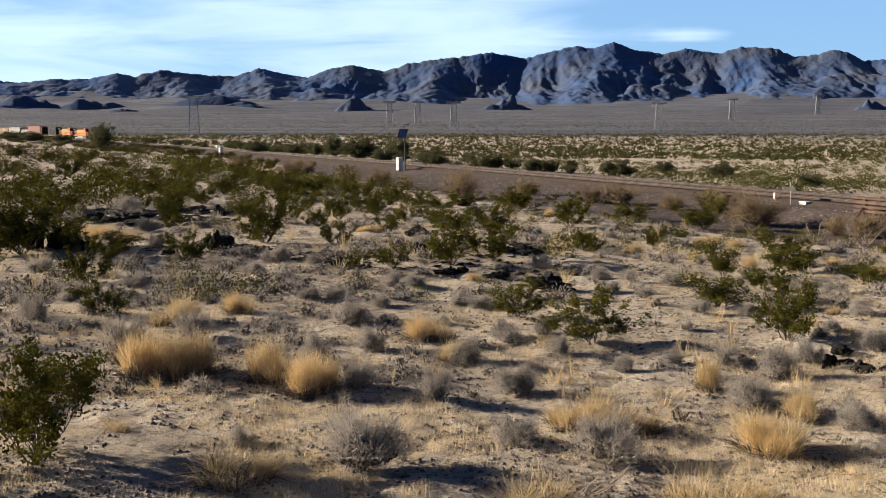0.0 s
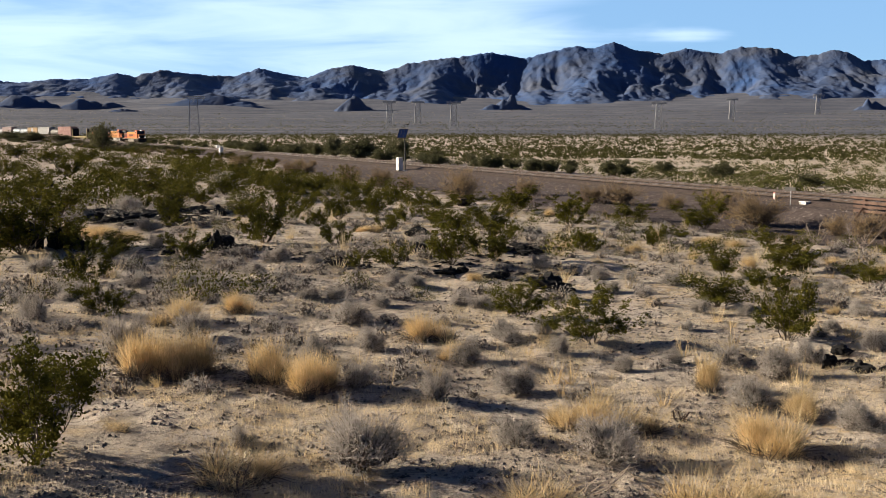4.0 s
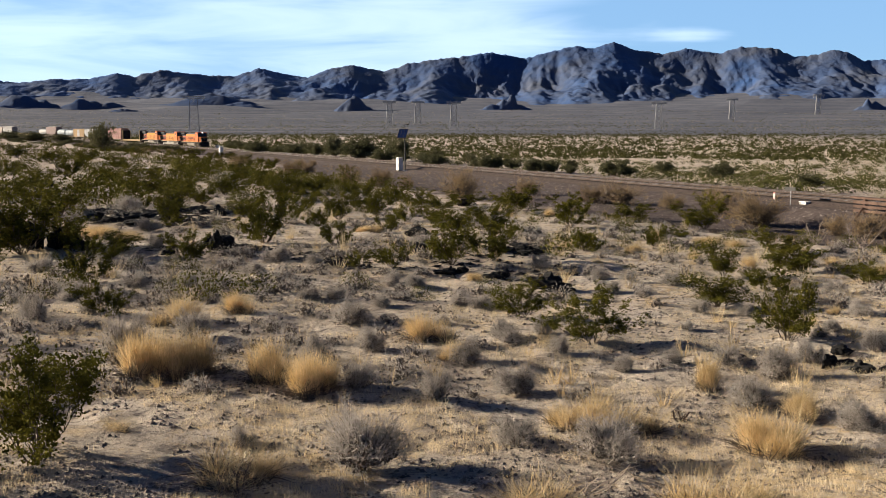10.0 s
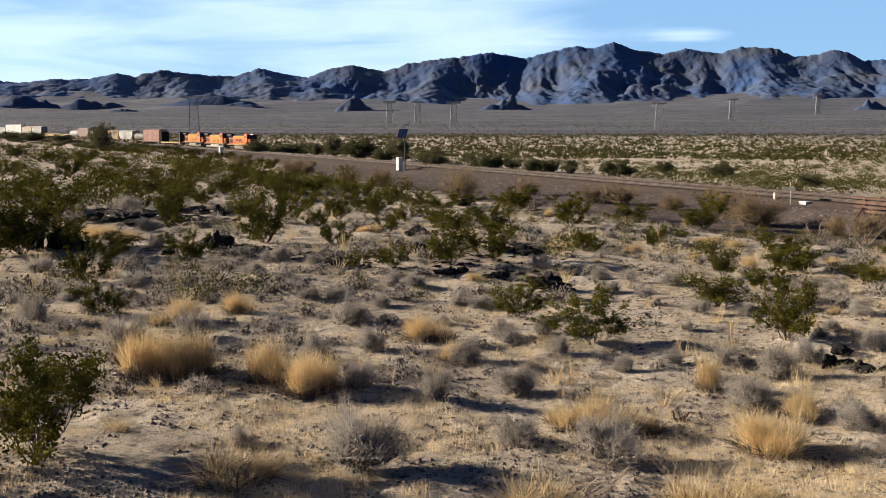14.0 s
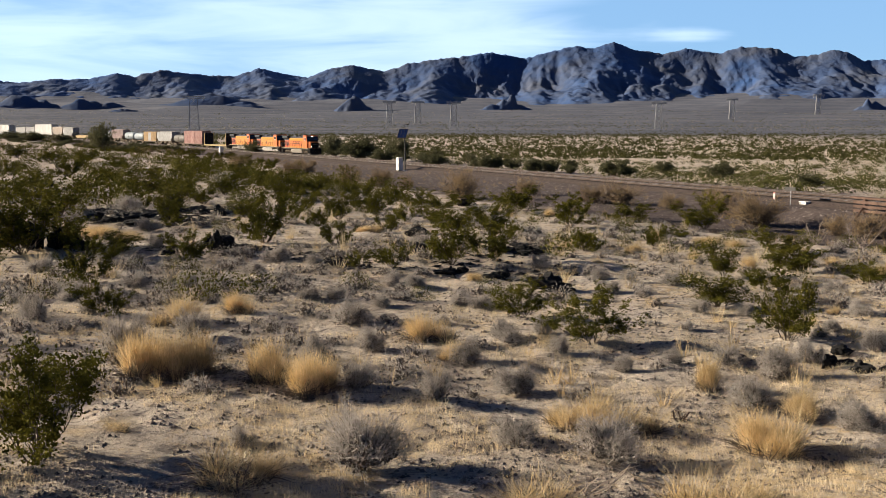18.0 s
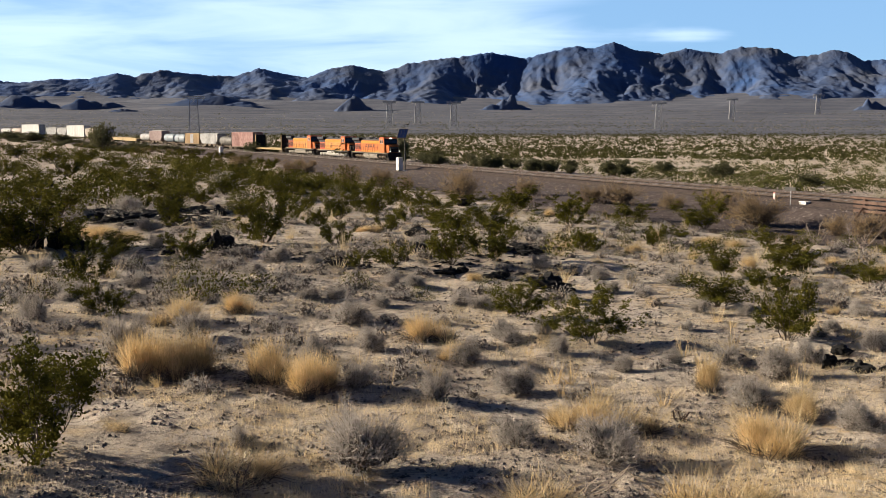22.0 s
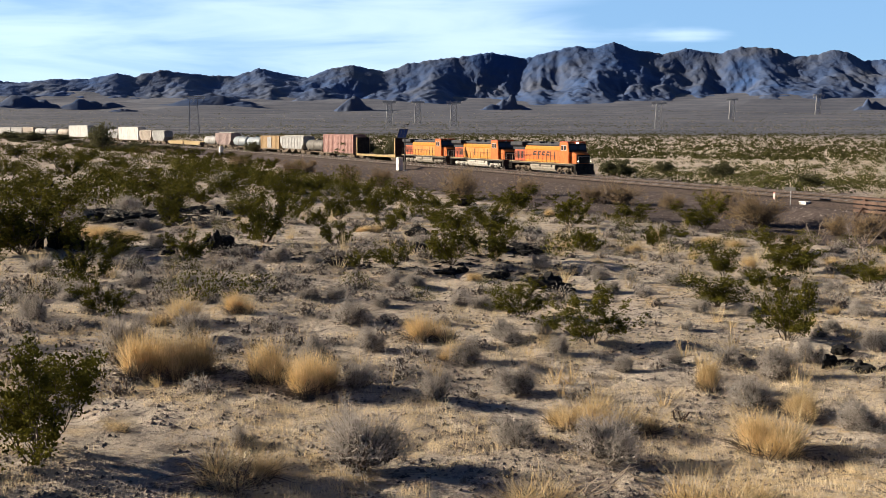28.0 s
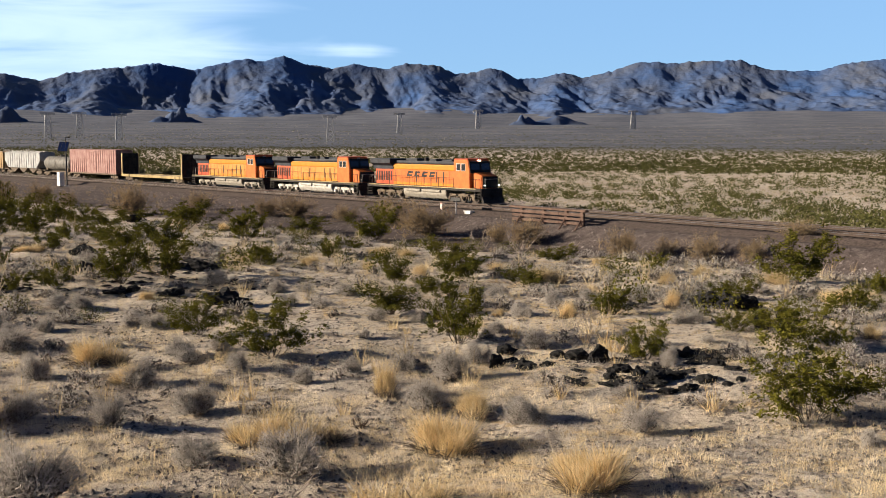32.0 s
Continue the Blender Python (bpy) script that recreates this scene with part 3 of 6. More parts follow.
def bursage(count=3200, name="bursage_shrub", label="low grey leafless bursage shrub on pale sand", material=None, wood=None, lobes=6):
    """An uneven grey mound of fine dead twigs in several lobes, one metre across and about half a metre high."""
    top = new(name)
    tagged(top, label, "shrub", "desert shrubs")
    n = count // 9
    a = np.arange(lobes) * 2 * math.pi / lobes + RNG.normal(size=lobes) * 0.4
    far = RNG.uniform(0.08, 0.32, lobes)
    mid = np.stack([np.cos(a) * far, np.sin(a) * far, RNG.uniform(-0.02, 0.12, lobes)], 1)
    rad = RNG.uniform(0.17, 0.30, lobes)
    which = RNG.integers(0, lobes, n)
    a, e = RNG.uniform(0, 2 * math.pi, n), RNG.uniform(0.0, 1.5, n)
    r = rad[which] * RNG.uniform(0.7, 1.15, n)
    tip = mid[which] + np.stack([np.cos(a) * np.cos(e) * r, np.sin(a) * np.cos(e) * r, np.sin(e) * r * 1.25], 1)
    tip[:, 2] = np.maximum(tip[:, 2], 0.03)
    tip *= (0.46 / np.percentile(np.hypot(tip[:, 0], tip[:, 1]), 95),) * 2 + (0.47 / np.percentile(tip[:, 2], 98),)
    main = np.zeros((n, 4, 3))
    for k in range(4):
        t = k / 3
        main[:, k] = tip * (t, t, t ** 0.8) + RNG.normal(size=(n, 3)) * 0.02 * t
    # dark quads inside the mound strengthen the shade between its twigs
    inner = RNG.uniform(0.25, 0.80, (n * 2, 1)) * tip[RNG.integers(0, n, n * 2)]
    shade_quads = leaves(inner, RNG.uniform(0.02, 0.045, n * 2), 0.5)
    v, f = join(polyline_ribbons(main, np.full(n, 0.010)), shade_quads)
    under(raw("woody_frame", v, f, wood or M_WOOD_SHADE), top)
    src = RNG.integers(0, n, count)
    t = RNG.uniform(0.5, 1.0, count)
    b = tip[src] * t[:, None] + RNG.normal(size=(count, 3)) * 0.025
    w = tip[src] / 0.5 + RNG.normal(size=(count, 3)) * 0.8
    w[:, 2] = np.abs(w[:, 2]) + 0.1
    b[:, 2] = np.maximum(b[:, 2], 0.01)
    tw = ribbons(b, w, RNG.uniform(0.04, 0.15, count), RNG.uniform(0.003, 0.0075, count), RNG.normal(size=(count, 3)) * 0.02, 1)
    lf = leaves(b + w / np.linalg.norm(w, axis=1, keepdims=True) * 0.07, RNG.uniform(0.005, 0.012, count))
    v, f = join(tw, lf)
    under(raw("twig_crown", v, f, material or M_BURSAGE), top)
    return top


def grass_clump(count=2200, lean=0.5, name="grass_clump", label="golden dry bunch grass clump on sand", droop=0.12, fat=1.0, tufts=7, stalks=70):
    """Bunch grass one metre high: several ragged tufts that fan from their own feet, with pale seed stalks above."""
    top = new(name)
    tagged(top, label, "grass", "bunch grass")
    ta, tr = RNG.uniform(0, 2 * math.pi, tufts), 0.32 * np.sqrt(RNG.uniform(0, 1, tufts))
    foot = np.stack([np.cos(ta) * tr, np.sin(ta) * tr, np.zeros(tufts)], 1)
    tall = RNG.uniform(0.55, 1.0, tufts)
    which = RNG.integers(0, tufts, count)
    a = RNG.uniform(0, 2 * math.pi, count)
    r = 0.13 * np.sqrt(RNG.uniform(0, 1, count))
    b = foot[which] + np.stack([np.cos(a) * r, np.sin(a) * r, np.zeros(count)], 1)
    w = b * (0.75 * lean, 0.75 * lean, 0) + np.stack([np.cos(a) * r * 2.2 * lean, np.sin(a) * r * 2.2 * lean, np.ones(count)], 1) + RNG.normal(size=(count, 3)) * (0.13, 0.13, 0.05)
    ln = RNG.uniform(0.22, 0.86, count) ** 0.8 * tall[which]
    bend = RNG.normal(size=(count, 3)) * droop
    bend[:, 2] = -np.abs(bend[:, 2]) * 0.9
    v, f = ribbons(b, w, ln, RNG.uniform(0.004, 0.013, count) * fat, bend, 3)
    under(raw("blade_tuft", v, f, M_GRASS), top)
    k = RNG.integers(0, count, stalks)
    v, f = ribbons(b[k], w[k] + RNG.normal(size=(stalks, 3)) * (0.12, 0.12, 0.0), RNG.uniform(0.75, 1.12, stalks) * (0.5 + 0.5 * tall[which[k]]), np.full(stalks, 0.007 * fat), bend[k] * 0.8, 3)
    under(raw("stalk_spray", v, f, M_STALK), top)
    # short dark blades colour in the shade at the clump's foot
    n = count // 2
    k = RNG.integers(0, count, n)
    v, f = ribbons(b[k] * 1.1, w[k] + RNG.normal(size=(n, 3)) * 0.7 * (1, 1, 0.2), RNG.uniform(0.12, 0.42, n), np.full(n, 0.020), bend[k], 2)
    under(raw("dead_base", v, f, M_WOOD_SHADE), top)
    return top


def put(kinds, rows, seed):
    """Set copies of the kinds at (x, y, width, height), each turned and sized by itself."""
    rng = random.Random(seed)
    for x, y, w, h in rows:
        k = rng.choice(kinds)
        sx, high = k[1], k[2]
        m = Matrix.LocRotScale((x, y, float(ground_z(np.array(x), np.array(y))) - 0.02), Euler((0, 0, rng.uniform(0, 6.28))), (w / sx, w / sx, h / high))
        copy_thing(k[0], m)


def drop_master(kinds):
    """Take the patterns themselves away once their copies stand."""
    for k in kinds:
        for o in (*k[0].children_recursive, k[0]):
            bpy.data.objects.remove(o)


CREOSOTE_A = [(-4.41, 11.13, 1.66, 1.56), (8.36, 11.18, 1.57, 1.15), (8.36, 15.42, 1.10, 0.69), (2.56, 17.81, 1.46, 1.03), (11.72, 14.99, 0.62, 0.51), (11.23, 15.55, 1.56, 0.91), (6.05, 18.32, 1.46, 1.36), (10.91, 16.82, 0.67, 0.50), (1.56, 20.47, 1.16, 0.80), (-6.38, 19.65, 1.00, 0.74), (9.94, 19.81, 1.13, 0.62), (5.67, 21.68, 1.33, 0.70), (14.86, 18.33, 0.91, 0.58), (13.34, 20.49, 1.08, 0.60), (-8.06, 24.04, 1.29, 1.06), (7.38, 24.72, 0.83, 0.42), (-2.08, 26.04, 0.63, 0.50), (16.94, 20.15, 0.85, 0.56), (-1.26, 26.30, 1.02, 0.65), (9.92, 24.90, 1.18, 0.52), (0.23, 26.93, 1.37, 1.23), (6.96, 26.15, 0.87, 0.80), (16.12, 22.20, 2.13, 1.35), (10.38, 26.02, 0.93, 0.39)]
CREOSOTE_B = [(1.32, 28.05, 1.58, 1.20), (8.93, 26.93, 1.45, 0.76), (9.17, 27.22, 1.08, 0.65), (-6.81, 27.98, 1.27, 0.86), (14.62, 26.58, 0.85, 0.59), (-9.82, 29.09, 0.85, 0.66), (4.12, 30.62, 1.16, 0.74), (-9.04, 29.67, 1.33, 0.56), (-3.13, 30.91, 1.20, 0.76), (-11.78, 29.55, 2.72, 1.96), (-12.7, 29.0, 2.3, 1.7), (-10.9, 30.3, 1.7, 1.35), (-5.31, 31.58, 1.80, 1.58), (9.87, 31.17, 1.49, 0.84), (13.42, 30.53, 1.39, 0.54), (6.65, 33.04, 0.90, 0.76), (-1.77, 35.29, 1.17, 0.79), (0.36, 35.73, 1.53, 0.92), (1.60, 35.75, 1.38, 0.96), (7.94, 35.70, 0.78, 0.39), (-4.49, 37.53, 1.01, 0.65), (4.55, 37.72, 1.87, 1.26), (-13.33, 36.23, 1.96, 1.48), (-9.70, 37.51, 1.70, 1.28), (-0.44, 39.05, 1.50, 0.75), (-1.36, 39.88, 1.19, 0.72)]
CREOSOTE_C = [(-5.71, 40.50, 1.09, 0.66), (2.19, 40.99, 1.32, 0.66), (-4.07, 41.41, 1.67, 1.15), (-7.98, 42.26, 1.38, 0.78), (-2.74, 44.22, 1.70, 1.06), (-11.24, 44.27, 1.51, 1.17), (-0.22, 46.62, 1.24, 0.70), (-6.03, 47.33, 1.83, 1.07), (-3.66, 47.62, 1.53, 0.87), (-13.10, 46.00, 1.28, 0.66), (-11.33, 50.17, 1.70, 0.99), (-1.22, 51.95, 1.66, 0.94), (-7.84, 51.44, 1.66, 1.05), (-2.36, 52.72, 1.55, 0.96), (-19.82, 51.39, 2.35, 1.17), (-4.41, 57.46, 1.84, 1.04), (-8.42, 57.73, 2.24, 1.31), (-11.75, 57.50, 2.25, 1.19), (-14.56, 57.69, 2.92, 1.33), (-16.43, 57.80, 1.99, 1.02), (-7.17, 60.17, 1.94, 1.10), (-19.90, 58.98, 1.99, 1.00), (-16.18, 60.68, 1.67, 0.94), (-11.28, 67.52, 1.90, 1.09)]
CREOSOTE_D = [(-25.54, 66.78, 2.29, 1.30), (-20.51, 75.06, 2.28, 1.16), (-18.33, 77.68, 2.55, 1.19), (-24.05, 76.16, 2.64, 1.28), (-15.88, 84.43, 2.29, 1.19), (-29.25, 82.92, 3.37, 1.50), (-33.44, 82.40, 2.60, 1.52), (21.67, 87.99, 4.11, 3.20), (16.31, 93.75, 5.08, 1.52), (6.95, 99.46, 6.12, 2.45), (-29.19, 96.62, 2.79, 1.29), (2.01, 104.71, 4.19, 1.56), (-39.37, 106.93, 3.64, 1.58), (-36.96, 109.90, 3.09, 1.48), (-51.03, 127.64, 4.39, 1.90)]
GRASS_A = [(4.64, 9.77, 0.76, 0.64), (4.72, 10.37, 0.38, 0.38), (3.78, 11.88, 0.77, 0.61), (2.30, 12.82, 0.83, 0.48), (1.68, 13.02, 0.76, 0.57), (4.65, 13.45, 0.41, 0.48), (-1.81, 14.39, 0.67, 0.75), (-2.50, 15.02, 0.68, 0.82), (3.76, 14.79, 0.38, 0.70), (-4.29, 15.15, 0.69, 0.88), (-3.77, 15.29, 0.73, 0.84), (0.22, 16.55, 0.54, 0.45), (-0.21, 17.89, 0.82, 0.68), (-4.95, 19.16, 0.96, 0.66), (12.92, 15.54, 0.33, 0.39), (-3.90, 20.17, 0.55, 0.62), (8.90, 19.79, 0.33, 0.49), (7.72, 20.77, 0.24, 0.24), (11.48, 20.08, 0.32, 0.57), (15.03, 19.28, 0.66, 0.47), (0.74, 24.49, 0.32, 0.32), (7.52, 23.46, 0.40, 0.32), (13.08, 23.13, 0.48, 0.46), (15.51, 22.02, 0.87, 0.43)]
GRASS_B = [(10.80, 25.09, 0.81, 0.62), (4.13, 27.92, 0.33, 0.27), (7.89, 27.20, 0.39, 0.49), (14.90, 24.63, 0.46, 0.43), (7.10, 29.70, 0.43, 0.33), (10.88, 29.16, 0.67, 0.33), (3.64, 31.45, 0.44, 0.34), (5.62, 31.24, 0.58, 0.44), (14.03, 28.97, 0.45, 0.34), (-9.62, 32.18, 1.08, 0.40), (9.08, 32.87, 0.73, 0.33), (4.68, 34.20, 0.55, 0.33), (8.40, 33.68, 0.74, 0.33), (6.86, 34.13, 0.56, 0.56), (-10.82, 33.22, 1.12, 0.49), (-2.33, 35.16, 0.68, 0.38), (-2.70, 35.13, 0.56, 0.34), (-11.75, 33.60, 0.95, 0.46), (4.42, 43.38, 0.51, 0.51)]
SPARSE_A = [(0.92, 10.11, 0.86, 0.49), (2.53, 9.85, 0.98, 0.66), (3.07, 10.03, 0.53, 0.47), (-2.27, 10.78, 1.05, 0.59), (-1.88, 10.91, 0.43, 0.43), (-3.97, 12.55, 0.44, 0.22), (4.61, 13.30, 0.46, 0.54)]
BURSAGE_A = [(-0.91, 11.18, 1.26, 0.74), (1.92, 11.63, 1.05, 0.55), (-2.30, 11.90, 0.40, 0.27), (0.84, 12.13, 0.68, 0.39), (8.50, 10.20, 0.37, 0.22), (6.33, 11.71, 0.66, 0.38), (5.15, 12.66, 0.72, 0.41), (5.10, 12.73, 0.60, 0.36), (-0.07, 14.18, 0.66, 0.45), (-1.23, 14.55, 0.62, 0.46), (4.17, 14.03, 0.84, 0.47), (1.03, 14.81, 0.77, 0.42), (6.93, 13.34, 0.41, 0.20), (9.73, 12.41, 0.34, 0.21), (2.73, 15.91, 0.46, 0.28), (4.98, 15.41, 0.84, 0.55), (-1.96, 16.13, 0.71, 0.53), (0.34, 16.45, 0.75, 0.47), (-4.89, 15.78, 1.03, 0.88), (4.45, 16.21, 0.57, 0.38), (3.61, 16.42, 0.48, 0.26), (8.36, 14.67, 0.42, 0.39), (1.85, 16.97, 0.48, 0.35), (-1.16, 17.28, 0.58, 0.45)]
BURSAGE_B = [(5.77, 16.44, 0.59, 0.40), (1.14, 17.80, 0.58, 0.29), (1.05, 18.27, 0.62, 0.36), (-4.32, 18.00, 0.95, 0.55), (1.77, 18.57, 0.53, 0.38), (7.24, 17.46, 0.61, 0.41), (9.95, 16.21, 0.35, 0.21), (-0.04, 19.37, 0.42, 0.23), (-1.73, 19.50, 0.93, 0.51), (8.92, 17.42, 0.42, 0.23), (6.69, 18.59, 0.43, 0.26), (4.51, 19.39, 0.39, 0.22), (7.10, 19.09, 0.48, 0.29), (-7.46, 19.16, 0.69, 0.53), (10.45, 18.05, 0.45, 0.29), (10.75, 17.93, 0.50, 0.32), (-6.78, 19.99, 0.48, 0.43), (-1.25, 21.21, 0.46, 0.30), (0.78, 21.38, 0.60, 0.32), (5.98, 20.69, 0.42, 0.28), (0.36, 21.74, 0.73, 0.35), (5.19, 21.12, 0.49, 0.30), (8.14, 20.22, 0.52, 0.31), (-2.80, 21.74, 0.61, 0.33)]
BURSAGE_C = [(-2.28, 21.85, 0.73, 0.33), (8.12, 20.45, 0.59, 0.36), (2.67, 21.94, 0.36, 0.24), (-8.65, 21.02, 0.44, 0.29), (-7.70, 21.71, 0.77, 0.40), (4.31, 22.61, 0.52, 0.25), (3.73, 23.28, 0.53, 0.28), (9.46, 21.81, 0.64, 0.36), (-5.55, 23.25, 0.80, 0.39), (-0.63, 23.93, 0.67, 0.33), (-6.74, 23.03, 0.80, 0.39), (-1.22, 24.11, 0.55, 0.34), (10.51, 22.28, 0.53, 0.29), (5.29, 24.22, 0.64, 0.35), (4.33, 24.72, 0.54, 0.30), (8.81, 23.54, 0.65, 0.35), (11.88, 22.39, 0.54, 0.27), (3.72, 25.13, 0.60, 0.33), (-4.55, 25.36, 0.86, 0.39), (2.50, 26.45, 0.86, 0.46), (-3.19, 26.59, 0.57, 0.32), (-9.89, 25.80, 0.92, 0.41), (-4.33, 27.50, 0.93, 0.48), (-8.79, 27.15, 0.61, 0.34)]
BURSAGE_D = [(-8.13, 30.14, 0.73, 0.50), (-10.00, 35.72, 1.19, 0.52), (-13.98, 40.68, 1.15, 0.55), (-13.03, 43.72, 1.46, 0.73)]
DRY_A = [(42.26, 63.31, 2.44, 1.63), (40.47, 66.21, 3.53, 2.16), (35.81, 70.19, 2.95, 2.32), (47.01, 64.24, 3.83, 1.70), (39.29, 69.75, 2.57, 1.54), (33.22, 82.68, 4.29, 2.19), (31.18, 84.00, 2.87, 1.92), (27.08, 91.21, 6.10, 2.95), (25.77, 99.41, 4.93, 3.01), (22.36, 103.32, 3.38, 1.69), (18.30, 108.71, 6.17, 2.47), (15.25, 109.69, 3.54, 2.01), (2.23, 116.23, 5.70, 3.84), (9.59, 123.40, 4.62, 2.24), (-4.38, 132.71, 2.69, 1.98), (-8.09, 139.56, 4.02, 2.83), (-12.78, 142.23, 4.87, 2.89), (-24.24, 169.63, 4.74, 2.74), (-23.59, 185.86, 3.99, 2.39), (-38.11, 197.22, 5.35, 2.78)]
FAR_TREE_A = [(-55.45, 173.84, 3.88, 4.47), (8.56, 183.17, 4.30, 2.93), (15.75, 184.17, 4.92, 2.56), (-1.48, 198.87, 4.23, 2.33), (-12.36, 224.05, 4.30, 2.87), (-18.65, 239.18, 8.17, 5.11), (-26.02, 255.59, 4.65, 5.47), (-10.62, 256.67, 6.02, 5.74), (-34.72, 292.36, 6.27, 3.45), (-51.26, 293.99, 6.35, 3.49), (-42.39, 302.97, 5.86, 2.93), (-86.80, 338.49, 6.69, 1.60), (-106.58, 369.90, 8.00, 2.00), (-122.53, 445.94, 6.89, 2.20), (-161.29, 452.06, 10.21, 3.20), (-180.34, 470.60, 12.00, 4.00), (-197.35, 488.09, 12.00, 4.00)]

K_NEAR = [(creosote(10, 1000, 10, 0.0125, 1.0, 0.015, wide=0.027), 1.0, 0.95), (creosote(8, 850, 10, 0.0125, 1.1, 0.015, wide=0.027), 1.0, 0.95), (creosote(12, 1000, 10, 0.0125, 0.9, 0.015, wide=0.026), 1.0, 0.95)]
K_CREO = [(creosote(n, c, 8, 0.017, sp, wide=0.032), 1.0, 0.95) for n, c, sp in ((11, 720, 1.0), (8, 600, 1.2), (13, 800, 0.8), (9, 640, 1.0), (10, 680, 1.1), (8, 580, 0.9), (12, 720, 1.3))]
# the last bush stands unseen left of view, added for its shadow
put(K_NEAR, CREOSOTE_A[:9] + [(-6.6, 10.0, 2.4, 1.12)], 1)
put(K_CREO, CREOSOTE_A[9:] + CREOSOTE_B + CREOSOTE_C + CREOSOTE_D, 1)
K_GRASS = [(grass_clump(), 0.95, 0.92), (grass_clump(1900, 0.65, tufts=6), 1.0, 0.92), (grass_clump(2500, 0.3, tufts=10), 0.9, 0.92), (grass_clump(2000, 0.5, tufts=5), 0.95, 0.92)]
K_SPARSE = [(grass_clump(420, 0.9, "dry_grass", "sparse tall pale dry grass stalks on sand", 0.16, 0.8), 1.0, 0.92), (grass_clump(560, 0.7, "dry_grass", "sparse tall pale dry grass stalks on sand", 0.16, 0.8), 1.0, 0.92)]
put(K_SPARSE, SPARSE_A, 6)
put(K_GRASS, GRASS_A + GRASS_B, 2)
K_BURS = [(bursage(4200), 1.0, 0.52), (bursage(3600, lobes=4), 1.0, 0.52), (bursage(4800, lobes=8), 1.0, 0.52), (bursage(3900, lobes=5), 1.0, 0.52)]
put(K_BURS, BURSAGE_A + BURSAGE_B + BURSAGE_C + BURSAGE_D, 3)
K_DRY = [(bursage(1900, "dry_brush", "tan leafless dry brush beside the railway gravel", M_DRY, M_WOOD_SHADE), 1.0, 0.52), (bursage(1400, "dry_brush", "brown twiggy dry brush beside the railway gravel", M_DRY, M_WOOD_SHADE), 1.0, 0.52)]
put(K_DRY, DRY_A, 4)
TREE_LABEL = "grey-green bushy desert tree near the railway"
K_TREE = [(creosote(n, 520, 8, 0.030, sp, 0.02, M_TREE, "desert_tree", TREE_LABEL, 0.045), 1.0, 0.95) for n, sp in ((18, 0.7), (14, 0.9), (20, 1.0))]
put(K_TREE, FAR_TREE_A, 5)


def strip(count, s0, s1, q0, q1, w0, w1, tall, seed):
    """Rows (x, y, width, height) of bushes along the railway, thick in some places and thin in others."""
    rng = random.Random(seed)
    rows = []
    while len(rows) < count:
        s, q, w = rng.uniform(s0, s1), rng.uniform(q0, q1), rng.uniform(w0, w1)
        x, y = on_track(s, q)
        if noise.noise((s / 14, q / 9, seed)) > rng.uniform(-0.5, 0.2) and x > -0.47 * y:
            rows.append((x, y, w, w * tall * rng.uniform(0.75, 1.2)))
    return rows


put(K_CREO, strip(58, 55, 240, 12.5, 33, 1.7, 3.4, 0.55, 41), 7)
put(K_DRY, strip(30, 40, 300, 11, 30, 1.6, 3.6, 0.55, 42), 8)
put(K_TREE, strip(46, 190, 430, 9, 34, 3.0, 6.0, 0.30, 44), 10)
put(K_TREE, strip(44, -20, 330, -34, -10, 2.4, 4.6, 0.55, 43), 9)


def fill_shrubs(name, kinds, count, r0, r1, lo, hi, taken, material, label, seed, az=(-26, 44), heart=None):
    """Countless small shrubs between the larger ones, one sheet of twigs."""
    rng = np.random.default_rng(seed)
    V, Fc, k, made, tries = [], [], 0, 0, 0
    H, Hf, h = [], [], 0
    while made < count and tries < count * 30:
        tries += 1
        r = math.exp(rng.uniform(math.log(r0), math.log(r1)))
        a = radians(rng.uniform(*az))
        x, y = r * math.sin(a), r * math.cos(a)
        s, q = along(x, y)
        if q < 30 + float(np.clip((s + 68.0) * 0.24, -12.0, 3.0)):
            continue
        if noise.noise((x / 9, y / 9, seed)) < rng.uniform(-0.55, 0.25):
            continue
        sz = rng.uniform(lo, hi)
        if any(abs(x - p[0]) < (p[2] + sz) * 0.42 and abs(y - p[1]) < (p[2] + sz) * 0.42 for p in taken):
            continue
        made += 1
        v, f = kinds[made % len(kinds)]
        t = rng.uniform(0, 6.28)
        c, sn = math.cos(t), math.sin(t)
        R = np.array([[c, -sn, 0], [sn, c, 0], [0, 0, rng.uniform(0.8, 1.25)]])
        V.append(v @ R.T * sz + (x, y, float(ground_z(np.array(x), np.array(y))) - 0.01))
        Fc.append(f + k)
        k += len(v)
        # dark fill coloured to deepen the shrub's inner shade
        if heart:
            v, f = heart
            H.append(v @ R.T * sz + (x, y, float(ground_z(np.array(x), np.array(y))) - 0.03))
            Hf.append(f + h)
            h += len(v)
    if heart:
        tagged(raw("shrub_hearts", np.concatenate(H), np.concatenate(Hf), M_WOOD_SHADE), "dark inner twigs of small grey shrubs, deepening the shade inside", "shrubs", kind="stuff")
    ob = raw(name, np.concatenate(V), np.concatenate(Fc), material)
    return tagged(ob, label, "shrubs", kind="stuff")


def inner_shade(n=80):
    """Dark inner twigs of a small shrub, their colour deepening the shade inside it."""
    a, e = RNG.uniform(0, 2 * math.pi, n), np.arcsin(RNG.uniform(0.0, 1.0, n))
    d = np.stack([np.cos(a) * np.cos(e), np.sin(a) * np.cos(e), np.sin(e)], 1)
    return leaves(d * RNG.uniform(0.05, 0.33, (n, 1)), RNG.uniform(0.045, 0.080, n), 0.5)


